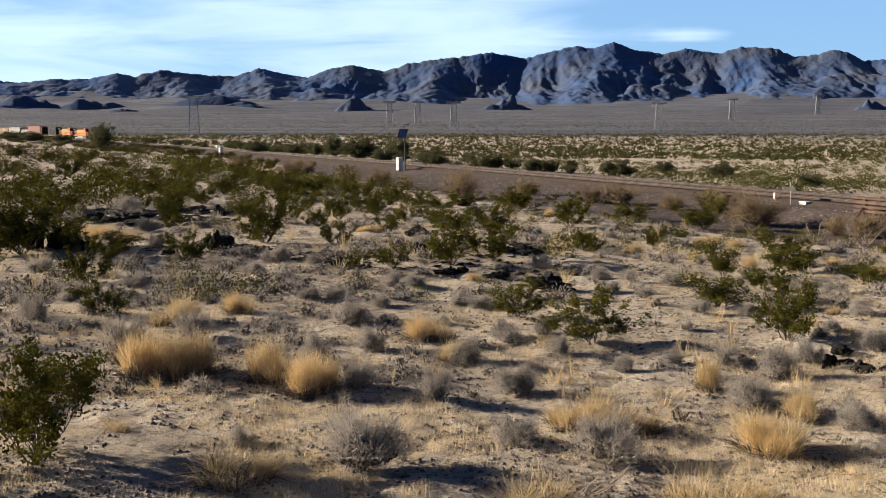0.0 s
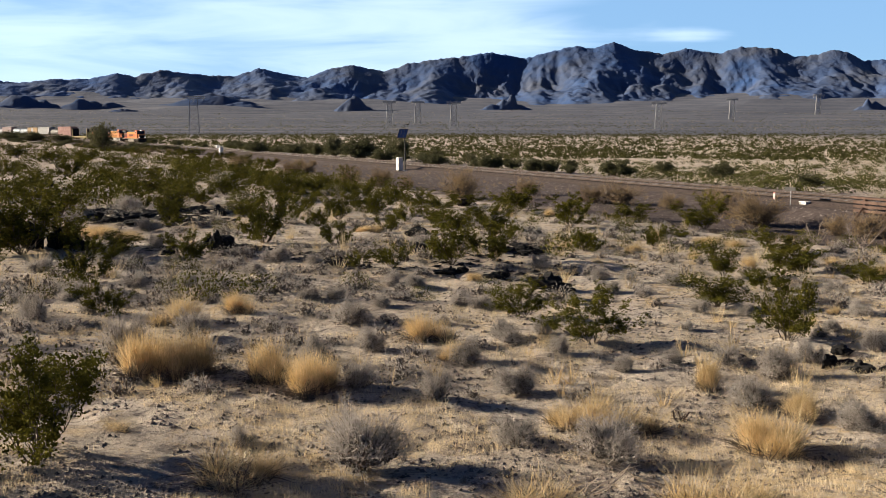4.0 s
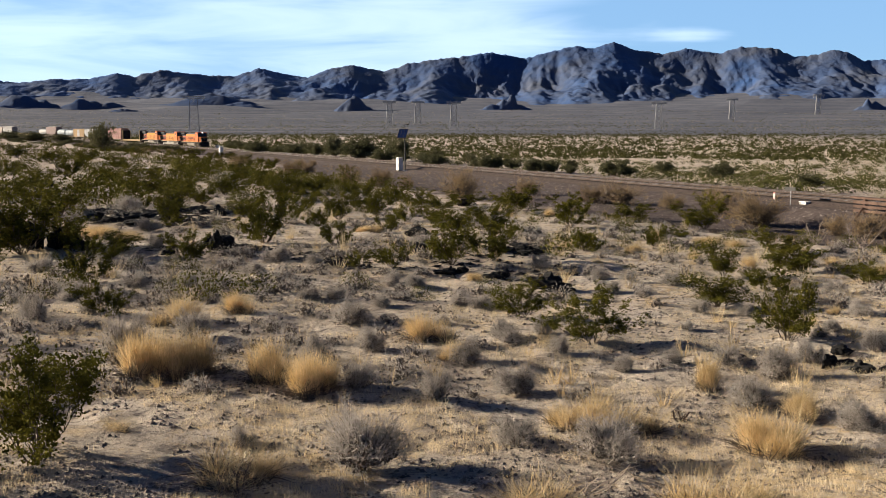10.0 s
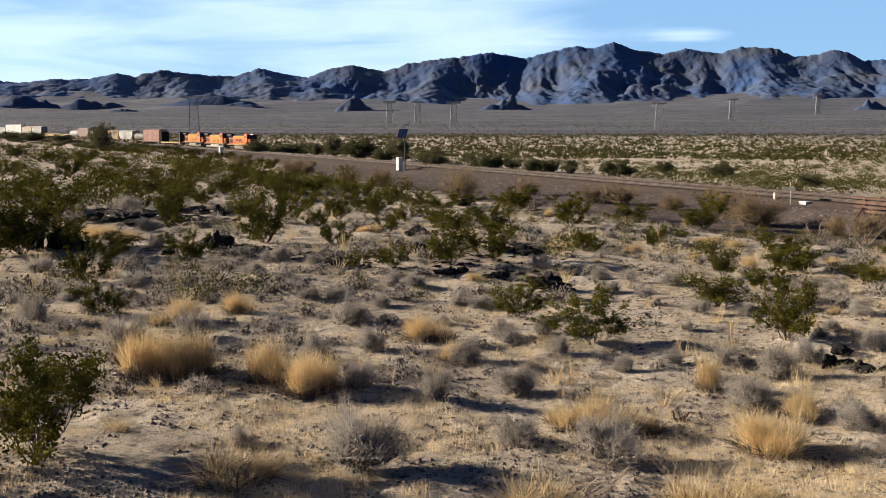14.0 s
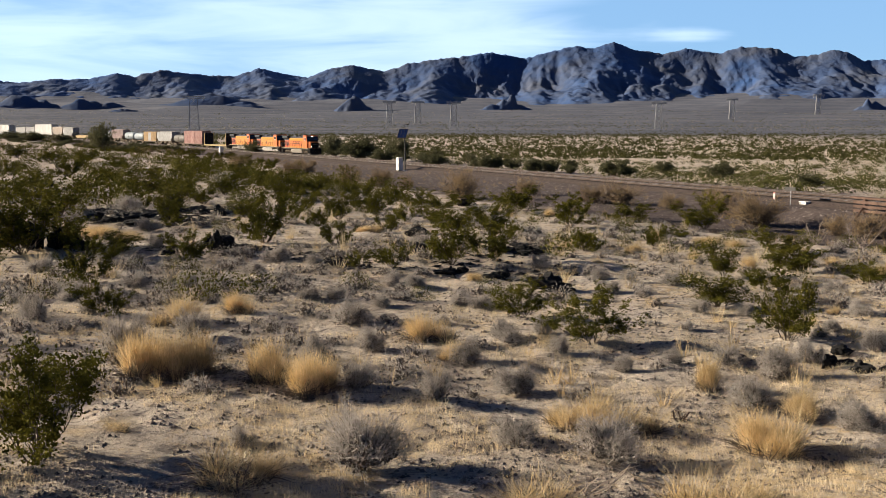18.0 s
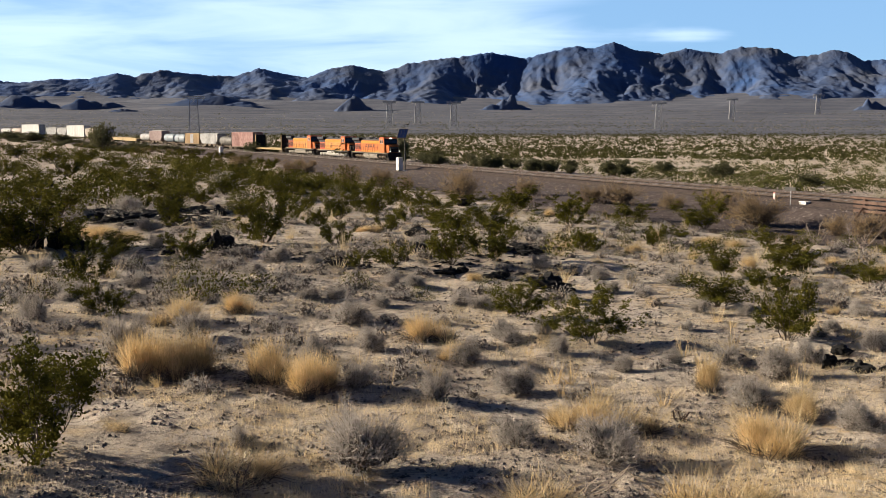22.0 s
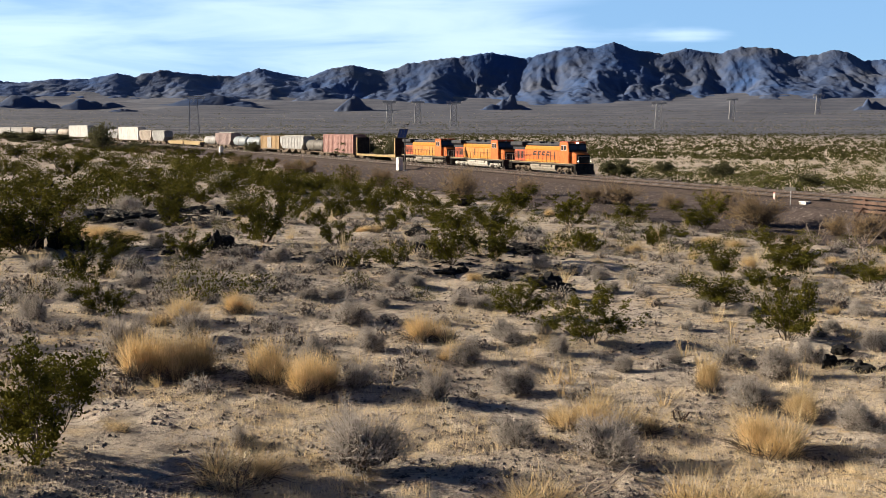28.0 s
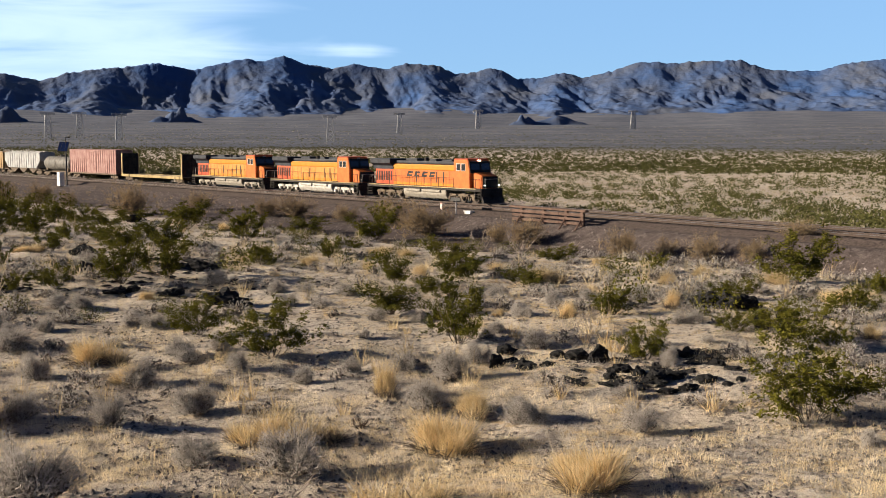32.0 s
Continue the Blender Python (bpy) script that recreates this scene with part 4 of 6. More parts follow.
def dome_twigs(n, wide=0.014):
    """A low rounded cushion of short twigs round a dark fill that stands for shade, one metre across."""
    a, e = RNG.uniform(0, 2 * math.pi, n), np.arcsin(RNG.uniform(0.0, 1.0, n))
    d = np.stack([np.cos(a) * np.cos(e), np.sin(a) * np.cos(e), np.sin(e) * 0.85], 1)
    lump = 1 + 0.18 * np.sin(a * 3 + RNG.uniform(0, 6)) + 0.12 * np.sin(a * 5 + RNG.uniform(0, 6))
    b = d * (RNG.uniform(0.22, 0.43, n) * lump)[:, None]
    out = ribbons(b, d + RNG.normal(size=(n, 3)) * 0.6 * (1, 1, 0.6) + (0, 0, 0.1), RNG.uniform(0.04, 0.095, n), np.full(n, wide), RNG.normal(size=(n, 3)) * 0.02, 1)
    return out


def tuft(n, wide=0.25, blade=0.03):
    a = RNG.uniform(0, 2 * math.pi, n)
    d = np.stack([np.cos(a) * 0.4, np.sin(a) * 0.4, np.ones(n)], 1) + RNG.normal(size=(n, 3)) * 0.2
    b = np.stack([np.cos(a), np.sin(a), np.zeros(n)], 1) * (wide * RNG.uniform(0, 1, n))[:, None]
    return ribbons(b, d, RNG.uniform(0.4, 1.0, n), np.full(n, blade), RNG.normal(size=(n, 3)) * 0.15, 1)


# rows near (2, 30), also in ROCK_E, blacken a creosote's shadow
ROCK_A = [(-6.11, 29.74, 0.94, 0.52), (-6.62, 30.00, 0.49, 0.30), (-0.72, 34.47, 0.85, 0.28), (-0.98, 34.02, 0.55, 0.18), (2.33, 23.57, 0.89, 0.33), (2.71, 23.37, 0.46, 0.20), (-2.91, 26.58, 0.89, 0.14), (-2.46, 26.37, 0.43, 0.11), (1.61, 29.76, 0.80, 0.22), (2.31, 29.50, 0.70, 0.19), (0.08, 25.41, 0.68, 0.14), (1.04, 24.93, 0.54, 0.12), (-11.88, 30.65, 1.05, 0.60), (-11.09, 30.73, 1.05, 0.52), (-10.34, 29.98, 0.51, 0.31), (-11.45, 40.17, 1.34, 0.22), (-10.22, 39.56, 1.31, 0.20), (-12.18, 39.06, 1.09, 0.20), (-10.11, 43.66, 0.96, 0.22), (-11.06, 38.08, 1.06, 0.17), (4.62, 16.53, 0.56, 0.13), (6.60, 17.27, 0.40, 0.16), (6.25, 15.56, 0.46, 0.15)]
ROCK_B = [(7.33, 15.82, 0.57, 0.27), (7.49, 15.41, 0.47, 0.24), (7.15, 16.23, 0.35, 0.17), (6.58, 15.37, 0.36, 0.13), (6.21, 15.30, 0.31, 0.11), (7.49, 14.61, 0.45, 0.14), (7.62, 14.32, 0.39, 0.12), (7.15, 14.32, 0.35, 0.10), (7.70, 13.93, 0.43, 0.14), (8.05, 13.97, 0.35, 0.12), (8.99, 15.24, 0.42, 0.17), (9.10, 14.89, 0.38, 0.13), (8.99, 14.30, 0.37, 0.13), (9.01, 13.86, 0.36, 0.13), (8.31, 13.52, 0.38, 0.10), (8.42, 13.09, 0.34, 0.10)]
ROCK_C = [(7.84, 13.20, 0.37, 0.09), (7.52, 13.26, 0.33, 0.07), (7.24, 13.59, 0.30, 0.08), (8.53, 12.83, 0.20, 0.07), (8.75, 13.30, 0.26, 0.09), (12.16, 19.74, 0.75, 0.37), (12.35, 19.38, 0.62, 0.32), (12.79, 19.22, 0.57, 0.30), (11.55, 16.88, 0.38, 0.44), (12.43, 17.51, 0.46, 0.30), (5.93, 15.95, 0.33, 0.17), (6.33, 16.34, 0.29, 0.11), (6.84, 14.87, 0.27, 0.09), (8.04, 14.56, 0.27, 0.09)]
ROCK_D = [(-12.70, 39.58, 0.45, 0.17), (-12.85, 39.16, 0.59, 0.22), (-11.75, 39.40, 0.48, 0.18), (-12.79, 39.55, 0.39, 0.23), (-11.45, 38.75, 0.55, 0.17), (-12.36, 38.90, 0.53, 0.22), (-9.36, 44.19, 0.58, 0.26), (-9.91, 43.86, 0.53, 0.20), (-8.93, 42.54, 0.54, 0.21), (-9.10, 43.17, 0.65, 0.27), (-9.76, 43.23, 0.56, 0.23), (-6.27, 29.50, 0.58, 0.45), (-6.30, 29.29, 0.42, 0.55), (-11.39, 31.69, 0.75, 0.47), (-11.60, 32.10, 0.63, 0.50), (-11.12, 30.61, 0.50, 0.53), (-7.52, 29.00, 0.31, 0.15), (-7.58, 28.93, 0.36, 0.15), (-21.47, 72.34, 0.59, 0.30), (-19.20, 69.14, 0.88, 0.32), (-22.09, 73.40, 1.05, 0.32), (-19.89, 68.43, 0.82, 0.30), (-0.85, 35.22, 0.48, 0.22)]
ROCK_E = [(-0.77, 34.67, 0.44, 0.21), (-0.75, 29.35, 0.43, 0.24), (-0.59, 29.55, 0.48, 0.24), (-0.65, 29.60, 0.30, 0.22), (-2.65, 26.71, 0.31, 0.15), (-3.06, 26.35, 0.33, 0.15), (-2.53, 26.56, 0.55, 0.15), (-3.11, 26.65, 0.31, 0.15), (-0.47, 52.86, 0.98, 0.28), (-2.07, 107.22, 1.40, 0.50), (-0.51, 52.91, 0.64, 0.23), (2.51, 105.70, 2.11, 0.54), (2.36, 105.20, 1.91, 0.61), (0.20, 25.62, 0.33, 0.15), (0.45, 25.56, 0.36, 0.15), (1.27, 24.87, 0.51, 0.15), (1.15, 24.83, 0.37, 0.15), (1.41, 25.12, 0.55, 0.15), (2.34, 30.06, 0.58, 0.19), (2.54, 29.94, 0.35, 0.19), (-26.72, 70.19, 1.11, 0.37), (-28.21, 71.61, 1.24, 0.26), (-26.67, 71.50, 1.16, 0.36)]
ROCK_F = [(-26.21, 70.28, 1.18, 0.28), (-7.88, 58.36, 1.25, 0.28), (-8.21, 58.02, 0.72, 0.20), (-7.99, 58.10, 1.23, 0.26), (-9.41, 27.05, 0.47, 0.15), (-9.46, 26.98, 0.49, 0.15), (-3.69, 52.55, 0.88, 0.21), (-4.04, 51.52, 0.95, 0.18), (-4.15, 50.86, 0.90, 0.22)]

TAKEN = CREOSOTE_A + CREOSOTE_B + CREOSOTE_C + CREOSOTE_D + GRASS_A + GRASS_B + SPARSE_A + BURSAGE_A + BURSAGE_B + BURSAGE_C + BURSAGE_D + ROCK_A + ROCK_B + ROCK_C + ROCK_D + ROCK_E + ROCK_F
fill_shrubs("small_shrubs", [dome_twigs(320, 0.0115) for _ in range(8)], 760, 14, 70, 0.25, 0.8, TAKEN, M_BURSAGE, "small grey bursage shrubs dotted over the sand", 21, heart=inner_shade())
fill_shrubs("mid_shrubs", [dome_twigs(210, 0.018) for _ in range(8)], 1150, 22, 110, 0.4, 1.0, TAKEN, M_BURSAGE, "grey bursage shrubs over the farther sand", 24, heart=inner_shade())
fill_shrubs("mid_straw", [tuft(24) for _ in range(5)], 320, 24, 66, 0.25, 0.55, TAKEN, M_STRAW, "golden straw tufts over the farther sand", 25)
fill_shrubs("small_creosote", [bush_mesh(RNG, 460, 0.75, 0.022) for _ in range(5)], 300, 46, 210, 0.8, 2.0, TAKEN, M_CREO, "small olive creosote bushes over the bench", 22, (-26, -2))
fill_shrubs("low_creosote", [bush_mesh(RNG, 260, 0.62, 0.022) for _ in range(5)], 140, 21, 60, 0.35, 1.0, TAKEN, M_CREO, "low olive creosote sprigs between the grey shrubs", 26)
fill_shrubs("straw_tufts", [tuft(26) for _ in range(5)], 380, 14, 70, 0.16, 0.42, TAKEN, M_GRASS, "small golden straw tufts dotted over the sand", 23)


def litter(name, count, r0, r1, lo, hi, shapes, material, label, seed, cover=0.0):
    """Low cover on the sand: straw stubble or pebbles, thick in some patches and thin in others."""
    rng = np.random.default_rng(seed)
    r = np.exp(rng.uniform(math.log(r0), math.log(r1), count * 3))
    a = np.radians(rng.uniform(-26, 44, count * 3))
    x, y = r * np.sin(a), r * np.cos(a)
    s, q = along(x, y)
    ok = np.array([noise.noise((px / 2.3, py / 2.3, seed)) + 0.6 * noise.noise((px / 0.6, py / 0.6, seed)) > cover for px, py in zip(x, y)]) & (q > 34)
    x, y = x[ok][:count], y[ok][:count]
    z = ground_z(x, y) + [lump_z(px, py) for px, py in zip(x, y)]
    V, Fc, k = [], [], 0
    for i in range(len(x)):
        v, f = shapes[i % len(shapes)]
        V.append(v * rng.uniform(lo, hi) + (x[i], y[i], z[i]))
        Fc.append(f + k)
        k += len(v)
    ob = raw(name, np.concatenate(V), np.concatenate(Fc), material)
    return tagged(ob, label, "ground cover", kind="stuff")


def pebble(rng):
    v = np.array([(1, 0, 0), (0, 1, 0), (-1, 0, 0), (0, -1, 0), (0, 0, 0.7), (0, 0, -0.3)]) + rng.normal(size=(6, 3)) * 0.18
    f = np.array([(0, 1, 4), (1, 2, 4), (2, 3, 4), (3, 0, 4), (1, 0, 5), (2, 1, 5), (3, 2, 5), (0, 3, 5)])
    return v, f


litter("straw_stubble", 50000, 8.5, 34, 0.03, 0.115, [tuft(4, 0.9, 0.045) for _ in range(8)], M_STRAW, "short golden straw stubble on the sand", 31, -0.02)
litter("grey_stubble", 22000, 8.5, 34, 0.03, 0.10, [tuft(5, 1.0, 0.05) for _ in range(8)], M_BURSAGE, "short grey dead stubble on the sand", 33, 0.02)
litter("pebbles", 12000, 9, 40, 0.01, 0.045, [pebble(RNG) for _ in range(8)], M_PEBBLE, "small dark pebbles strewn on the sand", 32, -0.1)


def gravel_stones(name, count, q0, q1, s0, s1, lo, hi, shapes, material, label, seed):
    """Loose stones or dry tufts on the railway's gravel slopes."""
    rng = np.random.default_rng(seed)
    V, Fc, k = [], [], 0
    for i in range(count):
        s, q = rng.uniform(s0, s1), rng.uniform(q0, q1)
        if noise.noise((s / 7, q / 3, seed)) < rng.uniform(-0.6, 0.3):
            continue
        x, y = on_track(s, q)
        v, f = shapes[i % len(shapes)]
        V.append(v * rng.uniform(lo, hi) + (x, y, float(ground_z(np.array(x), np.array(y)))))
        Fc.append(f + k)
        k += len(v)
    tagged(raw(name, np.concatenate(V), np.concatenate(Fc), material), label, "ground cover", kind="stuff")


gravel_stones("bank_stones", 9000, 8.0, 32, -115, 110, 0.04, 0.14, [pebble(RNG) for _ in range(8)], M_STONE, "loose brown-grey stones on the railway bank", 51)
gravel_stones("verge_stones", 4000, -22, -4.5, -115, 110, 0.06, 0.24, [pebble(RNG) for _ in range(8)], M_STONE, "pale loose stones beyond the railway", 52)
gravel_stones("bank_tufts", 700, 9.0, 32, -115, 120, 0.25, 0.7, [tuft(16, 0.35, 0.045) for _ in range(6)], M_DRY, "thin dry weeds on the railway gravel", 53)
for kinds in (K_NEAR, K_CREO, K_GRASS, K_SPARSE, K_BURS, K_DRY, K_TREE):
    drop_master(kinds)

# ---- trackside things ----
def at_track(s, q):
    x, y = on_track(s, q)
    return x, y, float(ground_z(np.array(x), np.array(y)))


def turned(s, q, z=0.0):
    """A pose beside the track, x along the track away from the camera."""
    x, y, g = at_track(s, q)
    a = math.atan2(-math.sin(TRACK_TURN), math.cos(TRACK_TURN)) + s / TRACK_R
    return pose(x, y, g + z, 0, 0, math.degrees(a) + 90)


M_POLE = mat("dark_steel_pole", (0.03, 0.03, 0.032), 0.6, 0.3, (0.06, 0.055, 0.05), 4.0)
M_PANEL = mat("solar_cell", (0.006, 0.012, 0.05), 0.25, 0.0, (0.01, 0.02, 0.075), 6.0, spec=0.6)
M_CABINET = mat("white_cabinet_paint", (0.78, 0.77, 0.74), 0.5, 0.0, (0.68, 0.66, 0.62), 2.0)
M_TOWER = mat("galvanised_steel", (0.32, 0.32, 0.33), 0.6, 0.1, (0.42, 0.42, 0.42), 0.2)
M_TIMBER = mat("weathered_timber", (0.07, 0.042, 0.032), 0.9, 0, (0.14, 0.088, 0.066), 2.5, 0.01, 14.0, spread=0.25)
M_BARK = mat("bleached_branch", (0.22, 0.18, 0.15), 0.9, 0, (0.38, 0.32, 0.27), 5.0)
M_IRONWOOD = mat("charred_stem", (0.035, 0.020, 0.014), 0.9, 0, (0.07, 0.042, 0.030), 9.0)
M_SIGNRED = mat("red_white_marker", (0.55, 0.08, 0.05), 0.6, 0, (0.75, 0.70, 0.66), 1.2, detail=0.0)


def solar_mast():
    P = new("solar_mast")
    tagged(P, "dark steel mast with a tilted blue solar panel", "mast")
    x, y, g = at_track(49.6, 9.4)
    P.matrix_world = pose(x, y, g - 0.05)
    part("pole", tube(bmesh.new(), (0, 0, 0), (0, 0, 6.9), 0.13, 12, 0.10), M_POLE, P)
    bm = bmesh.new()
    slab(bm, -0.8, 0.8, -0.9, 0.9, -0.03, 0.03, 0.01)
    pn = part("solar_panel", bm, M_PANEL, P, "dark blue solar panel")
    pn.matrix_basis = pose(-0.35, -0.25, 6.55, 0, 0, 0) @ pose(0, 0, 0, 55, 0, -22)
    for k in (-0.32, 0.32):
        b = part("cell_strip", slab(bmesh.new(), k - 0.012, k + 0.012, -0.88, 0.88, 0.034, 0.040), M_POLE, pn)
    b = bmesh.new()
    for s in (-1, 1):
        slab(b, s * 0.82 - 0.03, s * 0.82 + 0.03, -0.93, 0.93, -0.05, 0.05)
        slab(b, -0.82, 0.82, s * 0.92 - 0.03, s * 0.92 + 0.03, -0.05, 0.05)
    part("panel_frame", b, M_POLE, pn)
    part("bracket", tube(bmesh.new(), (0, 0, 5.9), (-0.3, -0.2, 6.5), 0.06, 8), M_POLE, P)
    bm = bmesh.new()
    tube(bm, (0, 0, 6.9), (0, 0, 8.1), 0.05, 6)
    tube(bm, (-0.1, 0, 8.05), (0.55, 0, 8.1), 0.05, 6)
    slab(bm, 0.35, 0.75, -0.12, 0.12, 8.0, 8.22, 0.03)
    part("antenna", bm, M_POLE, P)
    part("base_plate", slab(bmesh.new(), -0.35, 0.35, -0.35, 0.35, -0.02, 0.16, 0.03), M_CABINET, P)


def cabinet(s, q, w, d, h, label):
    K = new("equipment_cabinet")
    tagged(K, label, "cabinet")
    K.matrix_world = turned(s, q, -0.04)
    part("body", slab(bmesh.new(), -w / 2, w / 2, -d / 2, d / 2, 0.12, h, 0.03), M_CABINET, K)
    part("roof_cap", slab(bmesh.new(), -w / 2 - 0.05, w / 2 + 0.05, -d / 2 - 0.05, d / 2 + 0.05, h, h + 0.07, 0.02), M_CABINET, K)
    part("plinth", slab(bmesh.new(), -w / 2 - 0.06, w / 2 + 0.06, -d / 2 - 0.06, d / 2 + 0.06, -0.1, 0.12, 0.02), M_TIE, K)
    dr = part("door", slab(bmesh.new(), -w / 2 + 0.06, w / 2 - 0.06, d / 2, d / 2 + 0.025, 0.2, h - 0.08, 0.01), M_CABINET, K)
    part("handle", slab(bmesh.new(), w / 2 - 0.2, w / 2 - 0.15, d / 2 + 0.025, d / 2 + 0.06, h * 0.5, h * 0.5 + 0.18, 0.01), M_POLE, dr)


def lattice_tower(a, dist, high, rot, wide=1.0):
    """A two-masted steel power pylon with one long crossarm."""
    T = new("power_pylon")
    tagged(T, "pale grey steel lattice power pylon on the plain", "pylon", "power pylons")
    x, y = dist * math.sin(radians(a)), dist * math.cos(radians(a))
    T.matrix_world = pose(x, y, float(ground_z(np.array(x), np.array(y))) - 0.6, 0, 0, rot)
    th = 0.28 * dist / 1200
    base, waist = high * 0.13 * wide, high * 0.085 * wide
    top = high * 0.90
    for sx in (-1, 1):
        for sy in (-1, 1):
            bm = bmesh.new()
            tube(bm, (sx * base, sy * base * 0.5, 0), (sx * waist, sy * waist * 0.5, top), th * 1.2, 4)
            tube(bm, (sx * waist, sy * waist * 0.5, top), (sx * waist * 1.5, 0, high), th * 0.8, 4)
            part("leg", bm, M_TOWER, T)
    n = 5
    for k in range(n):
        z0, z1 = top * k / n, top * (k + 1) / n
        b0, b1 = base + (waist - base) * k / n, base + (waist - base) * (k + 1) / n
        for sy in (-0.5, 0.5):
            part("brace", tube(bmesh.new(), (-b0, sy * b0, z0), (b1, sy * b1, z1), th * 0.55, 3), M_TOWER, T)
            part("brace", tube(bmesh.new(), (b0, sy * b0, z0), (-b1, sy * b1, z1), th * 0.55, 3), M_TOWER, T)
            part("strut", tube(bmesh.new(), (-b1, sy * b1, z1), (b1, sy * b1, z1), th * 0.55, 3), M_TOWER, T)
    bm = bmesh.new()
    arm = high * 0.27
    for z in (top, top + high * 0.045):
        tube(bm, (-arm, 0, z), (arm, 0, z), th * 1.5, 4)
    for k in range(9):
        xx = -arm + k * arm / 4
        tube(bm, (xx, 0, top), (xx + (arm / 8 if k < 8 else 0), 0, top + high * 0.045), th * 0.5, 3)
    part("crossarm", bm, M_TOWER, T)
    for xx in (-arm * 0.85, 0.0, arm * 0.85):
        part("insulator", tube(bmesh.new(), (xx, 0, top), (xx, 0, top - high * 0.08), th * 0.7, 4), M_TOWER, T)


def timber_trestle():
    """Low plank guard of a small timber bridge beside the near track."""
    G = new("timber_trestle")
    tagged(G, "weathered reddish timber bridge side with posts and planks", "trestle")
    G.matrix_world = turned(-59.3, 8.2, -0.35)
    for k, x in enumerate((-4.9, -3.0, -0.2, 2.6)):
        part("post", slab(bmesh.new(), x - 0.14, x + 0.14, -0.14, 0.14, -1.2, 1.55, 0.02), M_TIMBER, G)
        bm = bmesh.new()
        tube(bm, (x, 0.1, 1.0), (x + 0.1, 1.3, -0.6), 0.09, 6)
        part("brace", bm, M_TIMBER, G)
    for z, h in ((1.28, 0.24), (0.92, 0.22), (0.55, 0.22), (0.1, 0.24), (-0.3, 0.24)):
        x = -5.2
        for ln in (3.0, 3.2, 2.8):
            part("plank", slab(bmesh.new(), x, x + ln - 0.04, 0.15, 0.23, z - h / 2, z + h / 2, 0.012), M_TIMBER, G)
            x += ln
    part("cap_beam", slab(bmesh.new(), -5.4, 4.2, -0.2, 0.2, 1.55, 1.72, 0.03), M_TIMBER, G)


def marker(s, q, h, w, ph, plate, name, label):
    S = new(name)
    tagged(S, label, "sign")
    S.matrix_world = turned(s, q, -0.04)
    part("post", tube(bmesh.new(), (0, 0, 0), (0, 0, h), 0.05, 8), M_TOWER, S)
    part("plate", slab(bmesh.new(), -w / 2, w / 2, 0.06, 0.10, h - ph, h, 0.01), plate, S)


def dead_tree(x, y, high, wide, seed, thick=0.05, limbs=8, material=None, label="bare bleached dead bush with long crooked branches"):
    """Bare bleached branches, leaning and forked."""
    rng = np.random.default_rng(seed)
    D = new("dead_bush")
    tagged(D, label, "dead bush")
    D.matrix_world = pose(x, y, float(ground_z(np.array(x), np.array(y))) - 0.05)
    for k in range(limbs):
        bm = bmesh.new()
        a = rng.uniform(0, 6.28)
        p = Vector((0, 0, 0))
        r = thick
        d = Vector((math.cos(a) * wide, math.sin(a) * wide, high)) * rng.uniform(0.5, 1.0)
        for i in range(4):
            n = p + d / 4 + Vector(rng.normal(size=3) * 0.07 * high)
            tube(bm, p, n, r, 5, r * 0.75)
            for f in range(2):
                e = n + Vector(rng.normal(size=3) * 0.2 * high) + d / 7
                tube(bm, n, e, r * 0.4, 4, r * 0.2)
            p, r = n, r * 0.75
        part("branch", bm, material or M_BARK, D)


def fallen_log(x, y, ln, rot):
    g = float(ground_z(np.array(x), np.array(y)))
    D = new("fallen_log")
    tagged(D, "bleached pale fallen log on the sand edge", "log", "fallen logs")
    D.matrix_world = pose(x, y, g + 0.06, 0, 0, rot)
    bm = bmesh.new()
    tube(bm, (-ln / 2, 0, 0), (0.1, 0.12, 0.05), 0.11, 8, 0.10)
    tube(bm, (0.1, 0.12, 0.05), (ln / 2, 0, 0.0), 0.10, 8, 0.06)
    part("trunk", bm, M_BARK, D)
    part("stub", tube(bmesh.new(), (0.3, 0.1, 0.03), (0.6, 0.35, 0.32), 0.05, 6, 0.03), M_BARK, D)


solar_mast()
cabinet(51.6, 9.6, 1.15, 0.8, 2.3, "white steel equipment cabinet beside the solar mast")
cabinet(174.0, 8.8, 1.3, 0.9, 1.9, "small white equipment cabinet beside the track")
cabinet(221.8, -5.5, 1.3, 0.9, 1.5, "small white equipment box beyond the track")
for a, dist, high, rot in ((-13.1, 1215, 45, 12), (-2.86, 1900, 45, 10), (-1.35, 1960, 45, 10), (0.58, 1800, 45, 10), (11.4, 1700, 44, -4), (15.1, 2350, 46, -8), (19.3, 2500, 46, -10), (27.5, 2600, 46, -14)):
    lattice_tower(a, dist, high, rot)
timber_trestle()
marker(-46.5, 7.6, 1.7, 1.5, 0.35, M_POLE, "trackside_sign", "dark plate sign on a white post beside the track")
marker(-43.0, 6.6, 1.0, 0.25, 0.6, M_SIGNRED, "track_marker", "small red and white marker beside the track")
cabinet(-47.5, 6.8, 0.9, 0.5, 0.35, "low white box lying beside the track")
dead_tree(27.6, 78.0, 1.7, 1.0, 5)
dead_tree(29.6, 74.5, 1.5, 1.2, 6)
dead_tree(32.0, 72.0, 1.3, 1.2, 7)
dead_tree(24.0, 80.5, 1.1, 1.1, 8)
dead_tree(1.40, 10.40, 0.34, 0.45, 9, 0.012, 7, label="small bleached dead shrub with pale crooked sticks")
dead_tree(3.05, 13.30, 0.24, 0.16, 10, 0.022, 5, M_IRONWOOD, "small charred cactus skeleton with short dark arms")
